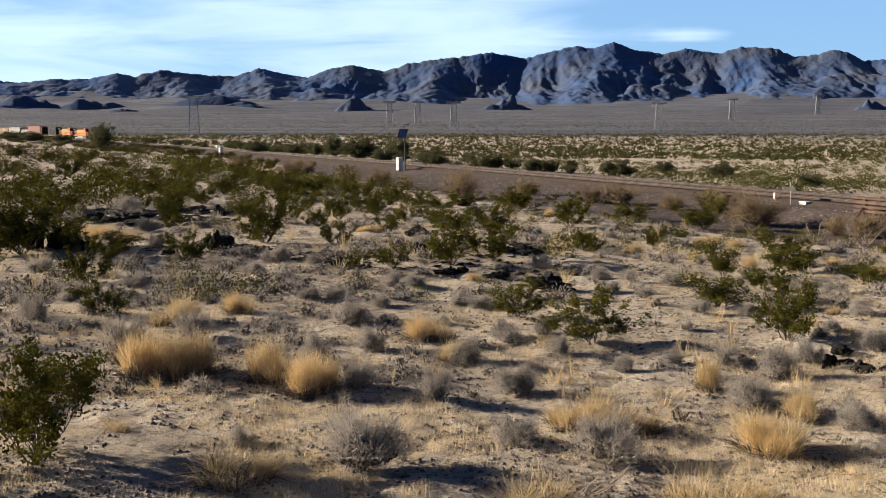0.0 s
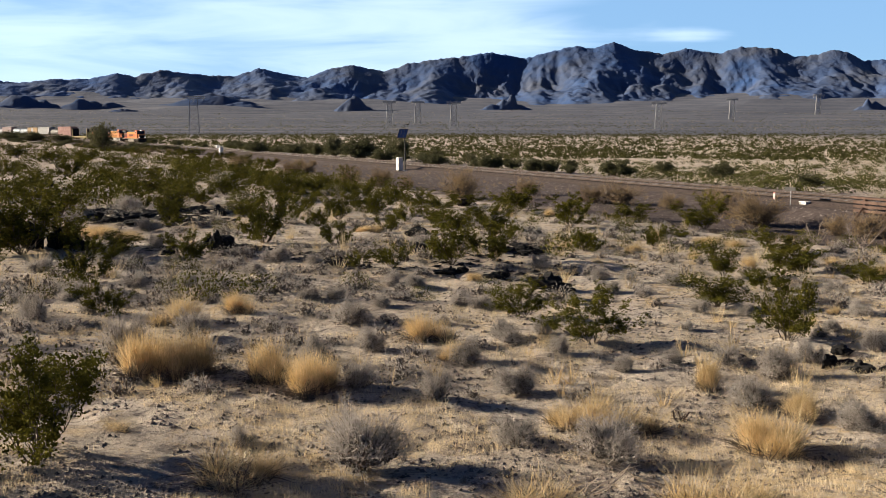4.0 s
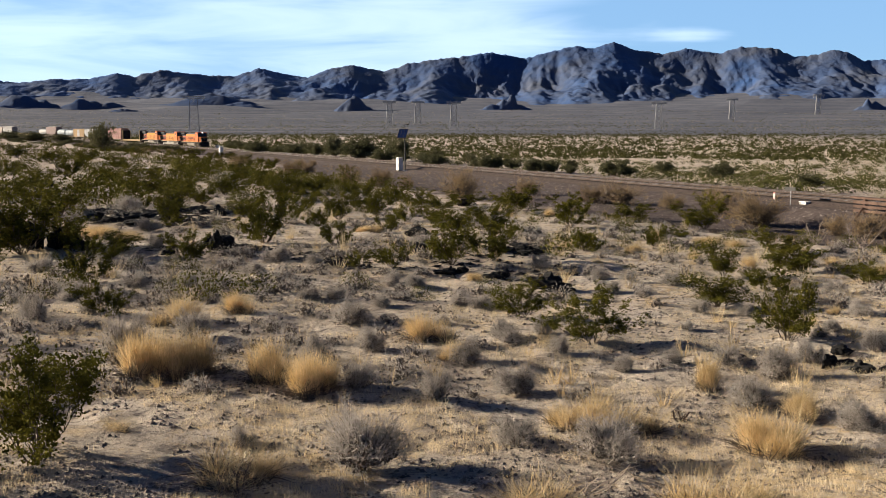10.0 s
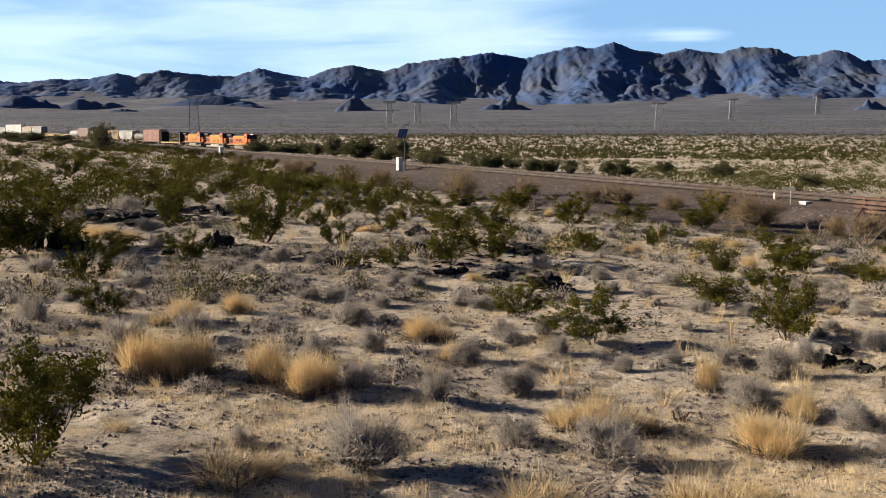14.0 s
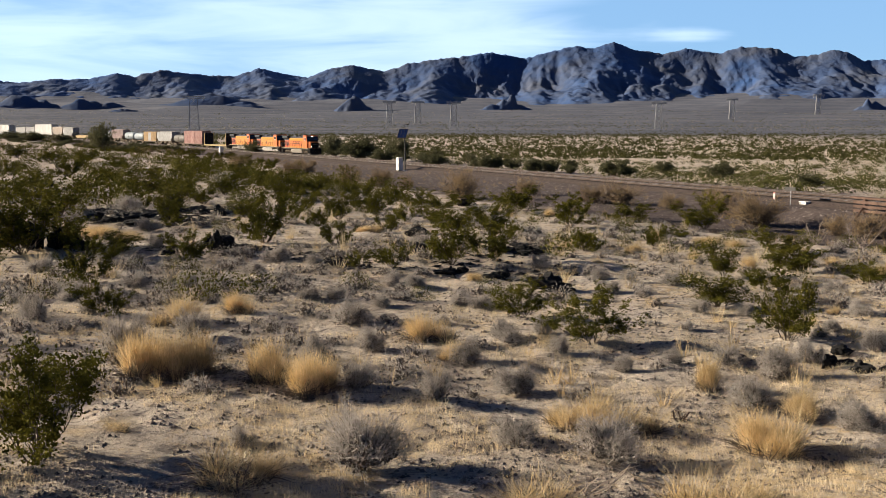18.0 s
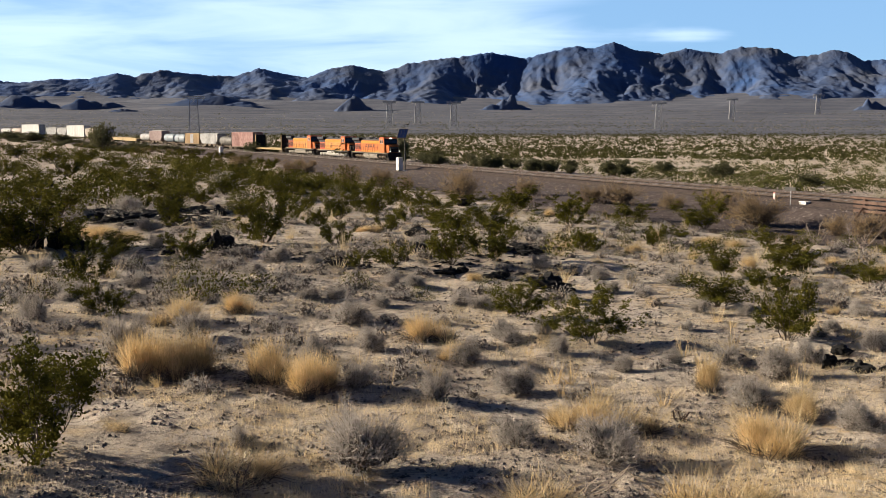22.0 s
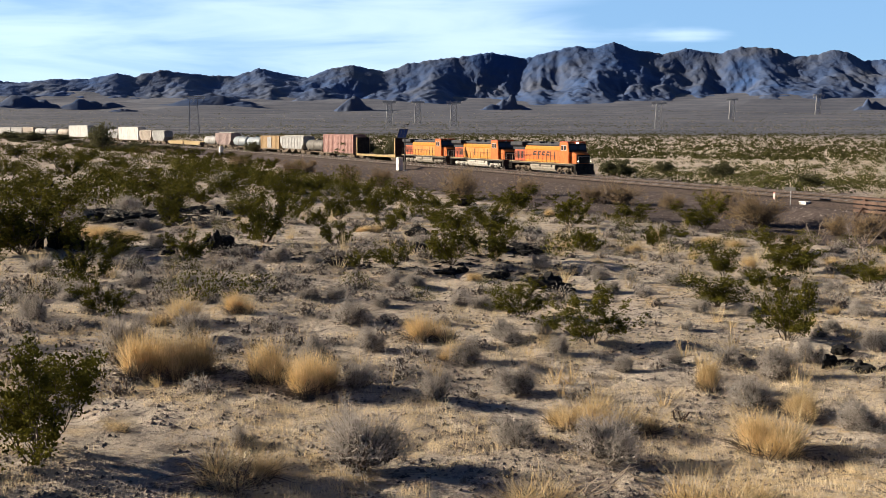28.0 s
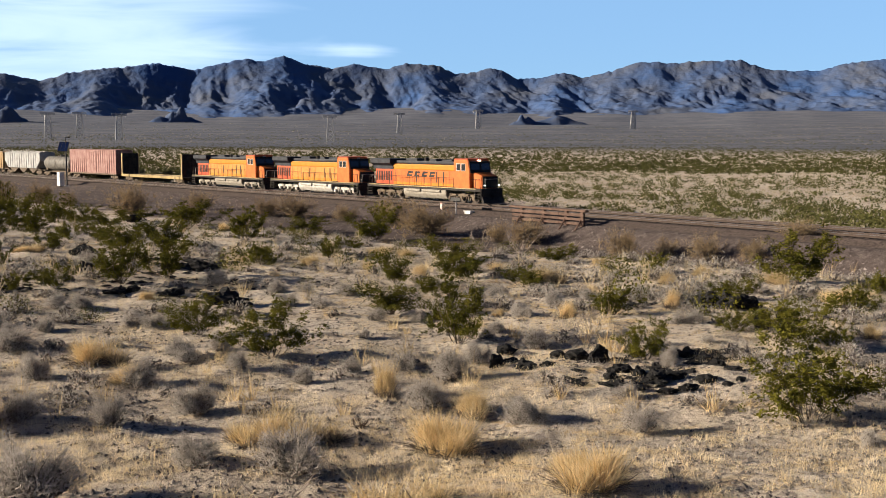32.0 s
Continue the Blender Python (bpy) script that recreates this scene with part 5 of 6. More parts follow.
for x, y, ln, rot in ((18.8, 76.0, 2.2, -20), (20.4, 74.0, 1.8, 15), (23.0, 71.0, 1.6, -10), (37.5, 52.0, 2.6, 25), (34.0, 56.0, 2.0, -30)):
    fallen_log(x, y, ln, rot)

# ---- black rocks ----
def rock_mesh(seed):
    rng = np.random.default_rng(seed)
    bm = bmesh.new()
    bmesh.ops.create_icosphere(bm, subdivisions=3, radius=0.5)
    for v in bm.verts:
        p = v.co.copy()
        n = 0.34 * noise.noise(p * 2.4 + Vector((seed, 0, 0))) + 0.30 * (0.5 - abs(noise.noise(p * 5.0 + Vector((0, seed, 0))))) - 0.12 + 0.22 * noise.noise(p * 13 + Vector((0, 0, seed)))
        v.co = p * (1 + 1.5 * n)
        v.co.z = v.co.z + 0.42 if v.co.z > -0.42 else 0.0
    me = bpy.data.meshes.new("black_rock")
    bm.to_mesh(me)
    bm.free()
    me.materials.append(M_BLACK)
    return me


ROCK_MESH = [rock_mesh(k + 1) for k in range(6)]


def put_rocks(rows, label):
    rng = random.Random(8)
    for x, y, w, h in rows:
        o = new("black_rock", rng.choice(ROCK_MESH))
        o.matrix_world = Matrix.LocRotScale((x, y, float(ground_z(np.array(x), np.array(y))) - 0.03), Euler((0, 0, rng.uniform(0, 6.28))), (w * 0.85, w * rng.uniform(0.45, 0.9), h * rng.uniform(0.9, 1.5)))
        tagged(o, label, "rock", "black rocks")


put_rocks(ROCK_A + ROCK_D + ROCK_E + ROCK_F, "jagged black lava rock half sunk in sand")
put_rocks(ROCK_B + ROCK_C, "broken black rock lump in the rubble patch")


def rubble(cx, cy, rx, ry, count, seed, lo=0.03, hi=0.11):
    """Fine black chips round the larger rocks."""
    rng = np.random.default_rng(seed)
    V, Fc, k = [], [], 0
    shapes = [pebble(rng) for _ in range(8)]
    for i in range(count):
        a, r = rng.uniform(0, 6.28), math.sqrt(rng.uniform(0, 1))
        x, y = cx + rx * r * math.cos(a), cy + ry * r * math.sin(a)
        if noise.noise((x * 0.9, y * 1.6, 3.0)) < -0.05:
            continue
        v, f = shapes[i % 8]
        V.append(v * rng.uniform(lo, hi) * (1.3, 1.0, 0.6) + (x, y, float(ground_z(np.array(x), np.array(y))) + 0.01))
        Fc.append(f + k)
        k += len(v)
    tagged(raw("rubble", np.concatenate(V), np.concatenate(Fc), M_BLACK), "scattered black chips on grey sand, rubble and one shadow patch", "rubble", kind="stuff")


rubble(8.7, 14.7, 2.4, 1.2, 1500, 4, 0.02, 0.09)
rubble(-10.8, 39.5, 3.2, 2.2, 700, 5, 0.05, 0.16)
rubble(12.0, 21.5, 1.6, 1.0, 260, 6)
rubble(1.2, 27.0, 4.0, 2.6, 420, 7, 0.04, 0.12)
rubble(-13.4, 42.5, 2.3, 2.6, 700, 9, 0.07, 0.26)
rubble(-10.0, 45.5, 2.2, 2.6, 600, 10, 0.07, 0.26)
rubble(-3.0, 28.0, 1.3, 0.8, 280, 11, 0.04, 0.14)
# black chips put here for the dark of a creosote and its shadow
rubble(2.0, 31.0, 1.6, 1.2, 320, 12, 0.05, 0.20)
rubble(-6.5, 30.0, 2.0, 1.0, 160, 8, 0.04, 0.12)

# ---- the train ----
WHEELS = []


def wheelset(r, parent, x, spin):
    bm = bmesh.new()
    for s in (-1, 1):
        tube(bm, (0, s * 0.68, 0), (0, s * 0.80, 0), r, 20)
        tube(bm, (0, s * 0.64, 0), (0, s * 0.68, 0), r + 0.03, 20)
        for k in range(5):
            a = k * 2 * math.pi / 5
            slab(bm, math.cos(a) * r * 0.55 - 0.05, math.cos(a) * r * 0.55 + 0.05, s * 0.80 - 0.01, s * 0.80 + 0.015, math.sin(a) * r * 0.55 - 0.05, math.sin(a) * r * 0.55 + 0.05)
    tube(bm, (0, -1.0, 0), (0, 1.0, 0), 0.09, 8)
    w = part("wheelset", bm, M_WHEEL, parent, "brown steel wheels on an axle")
    w.location = (x, 0, r)
    if spin:
        WHEELS.append((w, x, r))
    return w


def bogie(parent, x, axles, r, frame_mat, spin=False, label=""):
    """A truck: two side frames with springs and journal boxes, a bolster and its wheelsets."""
    half = (axles[-1] - axles[0]) / 2
    bm = bmesh.new()
    slab(bm, -0.25, 0.25, -1.05, 1.05, r * 0.9, r + 0.28, 0.03)
    t = part("truck", bm, frame_mat, parent, label)
    t.location = (x, 0, 0)
    for s in (-1, 1):
        b = bmesh.new()
        y0, y1 = (0.88, 1.06) if s > 0 else (-1.06, -0.88)
        if len(axles) > 2:
            extrude_y(b, [(-half - 0.5, r + 0.12), (-half - 0.5, r + 0.26), (-half - 0.2, r + 0.40), (half + 0.2, r + 0.40), (half + 0.5, r + 0.26), (half + 0.5, r + 0.12)], y0, y1)
            for a in axles:
                extrude_y(b, [(a - 0.30, r + 0.14), (a - 0.20, r - 0.22), (a + 0.20, r - 0.22), (a + 0.30, r + 0.14)], y0, y1)
            for a in (-half / 2, half / 2):
                for k in (-0.17, 0.17):
                    tube(b, (a + k, s * 1.0, r - 0.12), (a + k, s * 1.0, r + 0.16), 0.10, 8)
                tube(b, (a - 0.32, s * 1.14, r + 0.30), (a + 0.32, s * 1.14, r + 0.30), 0.11, 8)
        else:
            extrude_y(b, [(-half - 0.45, r - 0.12), (-half - 0.45, r + 0.2), (-half, r + 0.36), (half, r + 0.36), (half + 0.45, r + 0.2), (half + 0.45, r - 0.12),
                          (half - 0.3, r - 0.05), (half * 0.4, r - 0.26), (-half * 0.4, r - 0.26), (-half + 0.3, r - 0.05)], y0, y1)
            for k in (-0.16, 0.0, 0.16):
                tube(b, (k, s * 1.02, r - 0.2), (k, s * 1.02, r + 0.2), 0.07, 8)
        for a in axles:
            slab(b, a - 0.17, a + 0.17, s * 1.06 - 0.06, s * 1.06 + 0.08, r - 0.17, r + 0.17, 0.03)
        part("side_frame", b, frame_mat, t)
    for a in axles:
        wheelset(r, t, a, spin)
    return t


def coupler(parent, x):
    bm = bmesh.new()
    d = 1 if x > 0 else -1
    slab(bm, min(x, x - d * 0.9), max(x, x - d * 0.9), -0.12, 0.12, 0.78, 1.0, 0.03)
    slab(bm, min(x, x - d * 0.25), max(x, x - d * 0.25), -0.2, 0.2, 0.72, 1.06, 0.04)
    part("coupler", bm, M_IRON, parent)


def paint(name, c, c2, rough=0.5, scale=1.6):
    return mat(name, c, rough, 0.0, c2, scale, 0.004, 20.0, spec=0.18)


M_ORANGE = paint("orange_paint", (0.50, 0.115, 0.022), (0.56, 0.155, 0.030), 0.5)
M_FADED = paint("faded_orange_paint", (0.52, 0.19, 0.035), (0.56, 0.25, 0.06), 0.6)
M_AMBER = paint("amber_paint", (0.55, 0.215, 0.016), (0.52, 0.175, 0.014), 0.5)
M_CABRED = paint("dull_red_paint", (0.40, 0.065, 0.025), (0.46, 0.10, 0.04), 0.6)
M_CHAR = paint("charcoal_paint", (0.016, 0.018, 0.024), (0.04, 0.042, 0.05), 0.55)
# black that stands for the shade on nose and cab fronts
M_FRONT_SHADE = paint("front_shade_black", (0.008, 0.008, 0.009), (0.018, 0.017, 0.017), 0.6)
M_IRON = paint("dark_iron", (0.02, 0.018, 0.017), (0.05, 0.042, 0.036), 0.7)
M_GREYTANK = paint("dusty_grey_paint", (0.36, 0.33, 0.28), (0.24, 0.21, 0.17), 0.7)
M_SILVER = paint("silver_paint", (0.60, 0.58, 0.53), (0.36, 0.33, 0.29), 0.55)
M_DUSTY = paint("dusty_brown_iron", (0.10, 0.075, 0.055), (0.19, 0.15, 0.11), 0.85)
M_WHEEL = paint("wheel_steel", (0.05, 0.036, 0.028), (0.11, 0.085, 0.065), 0.6)
M_CREAM = paint("cream_sill_paint", (0.46, 0.34, 0.15), (0.32, 0.235, 0.12), 0.6)
M_PALE = paint("pale_rail_paint", (0.62, 0.60, 0.55), (0.45, 0.42, 0.37), 0.5)
M_GLASS = mat("cab_glass", (0.02, 0.025, 0.03), 0.06, 0.0, spec=0.8)


def glow(name, c, power):
    m = bpy.data.materials.new(name)
    m.use_nodes = True
    b = m.node_tree.nodes["Principled BSDF"]
    b.inputs["Emission Color"].default_value = (*c, 1)
    b.inputs["Emission Strength"].default_value = power
    return m


M_LAMP = glow("headlight_glow", (1.0, 0.93, 0.78), 3.5)


def locomotive(truck_mat, tank_mat, lamps, lettered):
    L = new("locomotive")
    tagged(L, "orange and black diesel freight locomotive on the track" if lettered else "orange diesel freight locomotive with pale trucks on the track", "locomotive", "locomotives")
    H = 10.65
    # frame and walkway
    part("underframe", slab(bmesh.new(), -H, H - 0.85, -1.5, 1.5, 1.28, 1.62, 0.03), M_IRON, L)
    for s in (-1, 1):
        box_part("sill_stripe", (-H + 0.3, H - 1.7, s * 1.515 - 0.012, s * 1.515 + 0.012, 1.52, 1.61), M_CREAM, L, 0.0, "cream stripe along the sill")
    # long hood with its roof and doors
    part("hood", slab(bmesh.new(), -6.22, 5.3, -0.98, 0.98, 1.62, 3.35, 0.05), M_ORANGE if lettered else M_FADED, L)
    part("rear_hood", slab(bmesh.new(), -9.7, -6.26, -0.97, 0.97, 1.62, 3.35, 0.05), M_CABRED, L, "dull red rear hood below the radiators")
    for s in (-1, 1):
        box_part("lower_band", (-6.1, 5.2, s * 0.985 - 0.008, s * 0.985 + 0.008, 1.66, 1.95), M_AMBER, L, 0.0, "amber band along the foot of the hood")
    part("upper_hood", slab(bmesh.new(), -6.2, 5.24, -0.99, 0.99, 3.354, 3.98, 0.10), M_AMBER, L, "yellow-orange upper band")
    part("hood_roof", slab(bmesh.new(), -6.2, 5.2, -0.80, 0.80, 3.984, 4.36, 0.12), M_CHAR, L)
    bm = bmesh.new()
    extrude_x(bm, [(-0.99, 3.354), (0.99, 3.354), (1.0, 3.72), (1.46, 4.05), (1.46, 4.55), (-1.46, 4.55), (-1.46, 4.05), (-1.0, 3.72)], -10.1, -6.25)
    part("radiator_wing", bm, M_CHAR, L, "charcoal radiator housing over the rear hood")
    for k, (a, b, c) in enumerate(((-4.3, -2.2, 4.62), (0.1, 1.2, 4.6), (2.2, 4.0, 4.55))):
        box_part("roof_hatch", (a, b, -0.62, 0.62, 4.30, c), M_CHAR, L, 0.06)
    bm = bmesh.new()
    tube(bm, (-1.2, 0, 4.3), (-1.2, 0, 4.72), 0.28, 10)
    part("exhaust_stack", bm, M_IRON, L)
    for s in (-1, 1):
        for k in range(7):
            x = -9.45 + k * 0.46
            box_part("louvre", (x, x + 0.24, s * 0.985 - 0.012, s * 0.985 + 0.012, 2.05, 3.12), M_IRON, L, 0.0)
        for k in range(11):
            x = -5.8 + k * 1.08
            box_part("door_seam", (x, x + 0.035, s * 0.985 - 0.008, s * 0.985 + 0.008, 1.75, 3.30), M_DUSTY, L, 0.0)
        for x in (-1.9, 1.7, 2.9):
            box_part("vent_panel", (x, x + 0.16, s * 0.99 - 0.01, s * 0.99 + 0.012, 2.05, 3.2), M_IRON, L, 0.0)
        if lettered:
            for k in range(4):
                x = -3.6 + k * 1.35
                bm = bmesh.new()
                o = [(x, 2.62), (x + 0.22, 3.18), (x + 1.1, 3.18), (x + 1.02, 2.98), (x + 0.42, 2.98), (x + 0.36, 2.82), (x + 0.95, 2.82), (x + 0.87, 2.62)]
                extrude_y(bm, o, s * 0.99 - 0.012, s * 0.99 + 0.016)
                part("lettering_bar", bm, M_IRON, L)
    # cab and nose
    bm = bmesh.new()
    extrude_y(bm, [(5.27, 1.62), (5.27, 4.42), (5.5, 4.62), (7.4, 4.62), (7.67, 4.45), (7.9, 3.35), (7.95, 1.62)], -1.5, 1.5)
    bmesh.ops.bevel(bm, geom=bm.edges[:], offset=0.05, segments=2, affect="EDGES")
    cab = part("cab", bm, M_ORANGE, L)
    box_part("cab_roof", (5.32, 7.6, -1.46, 1.46, 4.44, 4.70), M_CABRED, L, 0.08, "dull red cab roof")
    for s in (-1, 1):
        for x in (5.8, 6.6):
            w = box_part("side_window", (x, x + 0.58, s * 1.505 - 0.01, s * 1.505 + 0.012, 3.45, 4.12), M_GLASS, cab, 0.0)
            box_part("window_frame", (x - 0.05, x + 0.63, s * 1.5 - 0.01, s * 1.5 + 0.006, 3.40, 4.17), M_PALE, cab, 0.0)
    bm = bmesh.new()
    extrude_y(bm, [(7.95, 1.62), (7.95, 3.3), (8.75, 3.12), (9.4, 2.9), (9.5, 1.62)], -1.12, 1.12)
    bmesh.ops.bevel(bm, geom=bm.edges[:], offset=0.08, segments=2, affect="EDGES")
    part("nose", bm, M_ORANGE, L, "orange nose below the windshield")
    # added black plate paints in the shade on the nose's front
    box_part("nose_front", (9.47, 9.52, -1.05, 1.05, 1.68, 2.86), M_FRONT_SHADE, L, 0.02, "black plate for the shaded front of the nose")
    # cab front coloured black for the shade that lies on it
    bm = bmesh.new()
    extrude_y(bm, [(7.71, 4.40), (7.93, 3.32), (7.94, 3.2), (8.0, 3.2), (7.97, 3.35), (7.75, 4.42)], -1.42, 1.42)
    part("front_mask", bm, M_FRONT_SHADE, cab, "black cab front, its shade put into the colour")
    bm = bmesh.new()
    for y in (-0.72, 0.72):
        g = slab(bm, -0.01, 0.01, y - 0.6, y + 0.6, -0.33, 0.33)
    w = part("windshield", bm, M_GLASS, cab)
    w.location = (7.90, 0, 3.86)
    w.rotation_euler = (0, radians(-12), 0)
    m = M_LAMP if lamps else M_PALE
    bm = bmesh.new()
    for y in (-0.12, 0.12):
        tube(bm, (7.65, y, 4.50), (7.77, y, 4.50), 0.075, 12)
    part("headlight", bm, m, L, "lit twin headlight" if lamps else "")
    for y in (-1.0, 1.0):
        part("ditch_light", tube(bmesh.new(), (9.67, y, 1.95), (9.77, y, 1.95), 0.065, 12), m, L, "lit ditch light" if lamps else "")
        box_part("number_board", (7.71, 7.75, y * 0.75 - 0.28, y * 0.75 + 0.28, 4.28, 4.44), M_PALE, L, 0.0)
    # pilots, plow, steps and couplers
    for d, H in ((-1, 10.65), (1, 9.8)):
        box_part("pilot", (min(d * H, d * (H - 0.12)), max(d * H, d * (H - 0.12)), -1.45, 1.45, 0.45, 1.28), M_IRON, L, 0.02)
        coupler(L, -11.15 if d < 0 else 10.5)
        for s in (-1, 1):
            c = d * (H - 0.55)
            bm = bmesh.new()
            extrude_y(bm, [(c - 0.45, 0.4), (c - 0.45, 1.6), (c + 0.45, 1.6), (c + 0.45, 0.4), (c + 0.40, 0.4), (c + 0.40, 1.57), (c - 0.40, 1.57), (c - 0.40, 0.4)], s * 1.38 - 0.16, s * 1.38 + 0.16)
            well = part("step_well", bm, M_IRON, L)
            for k in range(4):
                z = 0.42 + k * 0.3
                box_part("step", (c - 0.40, c + 0.40, s * 1.38 - 0.155, s * 1.38 + 0.155, z, z + 0.05), M_IRON, well, 0.0)
    bm = bmesh.new()
    extrude_x(bm, [(-1.45, 0.12), (-1.45, 0.75), (1.45, 0.75), (1.45, 0.12)], 9.81, 9.89)
    for v in bm.verts:
        if v.co.z < 0.5 and v.co.x > 9.85:
            v.co.x += 0.35
    part("plow", bm, M_IRON, L)
    # handrails
    for s in (-1, 1):
        bm = bmesh.new()
        tube(bm, (-10.2, s * 1.42, 2.62), (5.2, s * 1.42, 2.62), 0.022, 6)
        for k in range(13):
            x = -10.2 + k * 1.283
            tube(bm, (x, s * 1.42, 1.6), (x, s * 1.42, 2.62), 0.03, 6)
        tube(bm, (8.05, s * 1.42, 2.5), (9.45, s * 1.42, 2.62), 0.022, 6)
        tube(bm, (9.45, s * 1.42, 2.62), (9.65, s * 1.42, 0.6), 0.025, 6)
        tube(bm, (8.75, s * 1.42, 2.55), (8.9, s * 1.42, 0.6), 0.025, 6)
        tube(bm, (-10.2, s * 1.42, 2.62), (-10.5, s * 1.42, 0.6), 0.025, 6)
        part("handrail", bm, M_IRON, L)
    for d in (-1, 1):
        bm = bmesh.new()
        for y in (-0.9, 0.9):
            tube(bm, (d * 10.55 - (0.85 if d > 0 else 0), y, 1.6), (d * 10.55 - (0.85 if d > 0 else 0), y, 2.6), 0.022, 6)
        tube(bm, (d * 10.55 - (0.85 if d > 0 else 0), -0.9, 2.6), (d * 10.55 - (0.85 if d > 0 else 0), 0.9, 2.6), 0.022, 6)
        part("end_rail", bm, M_PALE, L)
    # fuel tank with air reservoirs, trucks
    bm = bmesh.new()
    extrude_x(bm, [(-1.42, 0.75), (-1.1, 0.32), (1.1, 0.32), (1.42, 0.75), (1.42, 1.27), (-1.42, 1.27)], -3.7, 3.9)
    bmesh.ops.bevel(bm, geom=bm.edges[:], offset=0.05, segments=2, affect="EDGES")
    part("fuel_tank", bm, tank_mat, L, "dusty fuel tank under the frame")
    for s in (-1, 1):
        for a, b in ((-2.9, -0.5), (0.1, 3.0)):
            part("air_reservoir", tube(bmesh.new(), (a, s * 1.44, 1.12), (b, s * 1.44, 1.12), 0.17, 10), tank_mat, L)
    for x in (-6.9, 6.1):
        bogie(L, x, (-2.0, 0.0, 2.0), 0.53, truck_mat, True, "pale three-axle truck" if truck_mat == M_SILVER else "three-axle truck")
    return L


def car_base(top, half, truck_in=1.9, spin=False, z=1.05):
    part("underframe", slab(bmesh.new(), -half + 0.4, half - 0.4, -0.45, 0.45, z - 0.3, z, 0.02), M_DUSTY, top)
    for d in (-1, 1):
        coupler(top, d * (half + 0.25))
        bogie(top, d * (half - truck_in), (-0.89, 0.89), 0.46, M_DUSTY, spin)


def boxcar(half, high, skin, rib_gap, label, door_mat=None, roof=None, spin=False):
    B = new("boxcar")
    tagged(B, label, "boxcar", "freight cars")
    b = slab(bmesh.new(), -half + 0.2, half - 0.2, -1.48, 1.48, 1.05, high - 0.12, 0.03)
    part("body", b, skin, B)
    bm = bmesh.new()
    extrude_x(bm, [(-1.53, high - 0.12), (-1.53, high - 0.05), (0, high + 0.06), (1.53, high - 0.05), (1.53, high - 0.12)], -half + 0.12, half - 0.12)
    part("roof", bm, roof or skin, B)
    one = None
    n = int((half - 0.3 - 1.6) / rib_gap)
    for s in (-1, 1):
        for d in (-1, 1):
            for k in range(n + 1):
                x = d * (1.65 + k * rib_gap)
                if one is None:
                    one = box_part("rib", (-0.05, 0.05, -0.05, 0.05, 1.1, high - 0.15), skin, B, 0.01)
                    one.location = (x, s * 1.49, 0)
                else:
                    o = new("rib", one.data)
                    o.parent = B
                    o.location = (x, s * 1.49, 0)
        dr = box_part("door", (-1.55, 1.55, s * 1.52 - 0.05, s * 1.52 + 0.05, 1.2, high - 0.3), door_mat or skin, B, 0.02)
        for x in (-0.75, 0.0, 0.75):
            box_part("door_bar", (x - 0.04, x + 0.04, s * 1.585 - 0.03, s * 1.585 + 0.03, 1.3, high - 0.4), door_mat or skin, dr, 0.0)
        box_part("side_sill", (-half + 0.2, half - 0.2, s * 1.46 - 0.05, s * 1.46 + 0.05, 0.86, 1.08), M_DUSTY, B, 0.01)
    for d in (-1, 1):
        bm = bmesh.new()
        for k in range(9):
            z = 1.3 + k * (high - 1.7) / 8
            slab(bm, d * (half - 0.2) - 0.05, d * (half - 0.2) + 0.05, -1.4, 1.4, z - 0.07, z + 0.07, 0.02)
        part("end_panel", bm, skin, B)
        bm = bmesh.new()
        for s in (-1, 1):
            for y in (1.25, 0.85):
                tube(bm, (d * (half - 0.08), s * y, 0.7), (d * (half - 0.08), s * y, high - 0.3), 0.02, 5)
        part("ladder", bm, M_DUSTY, B)
    car_base(B, half, spin=spin)
    return B


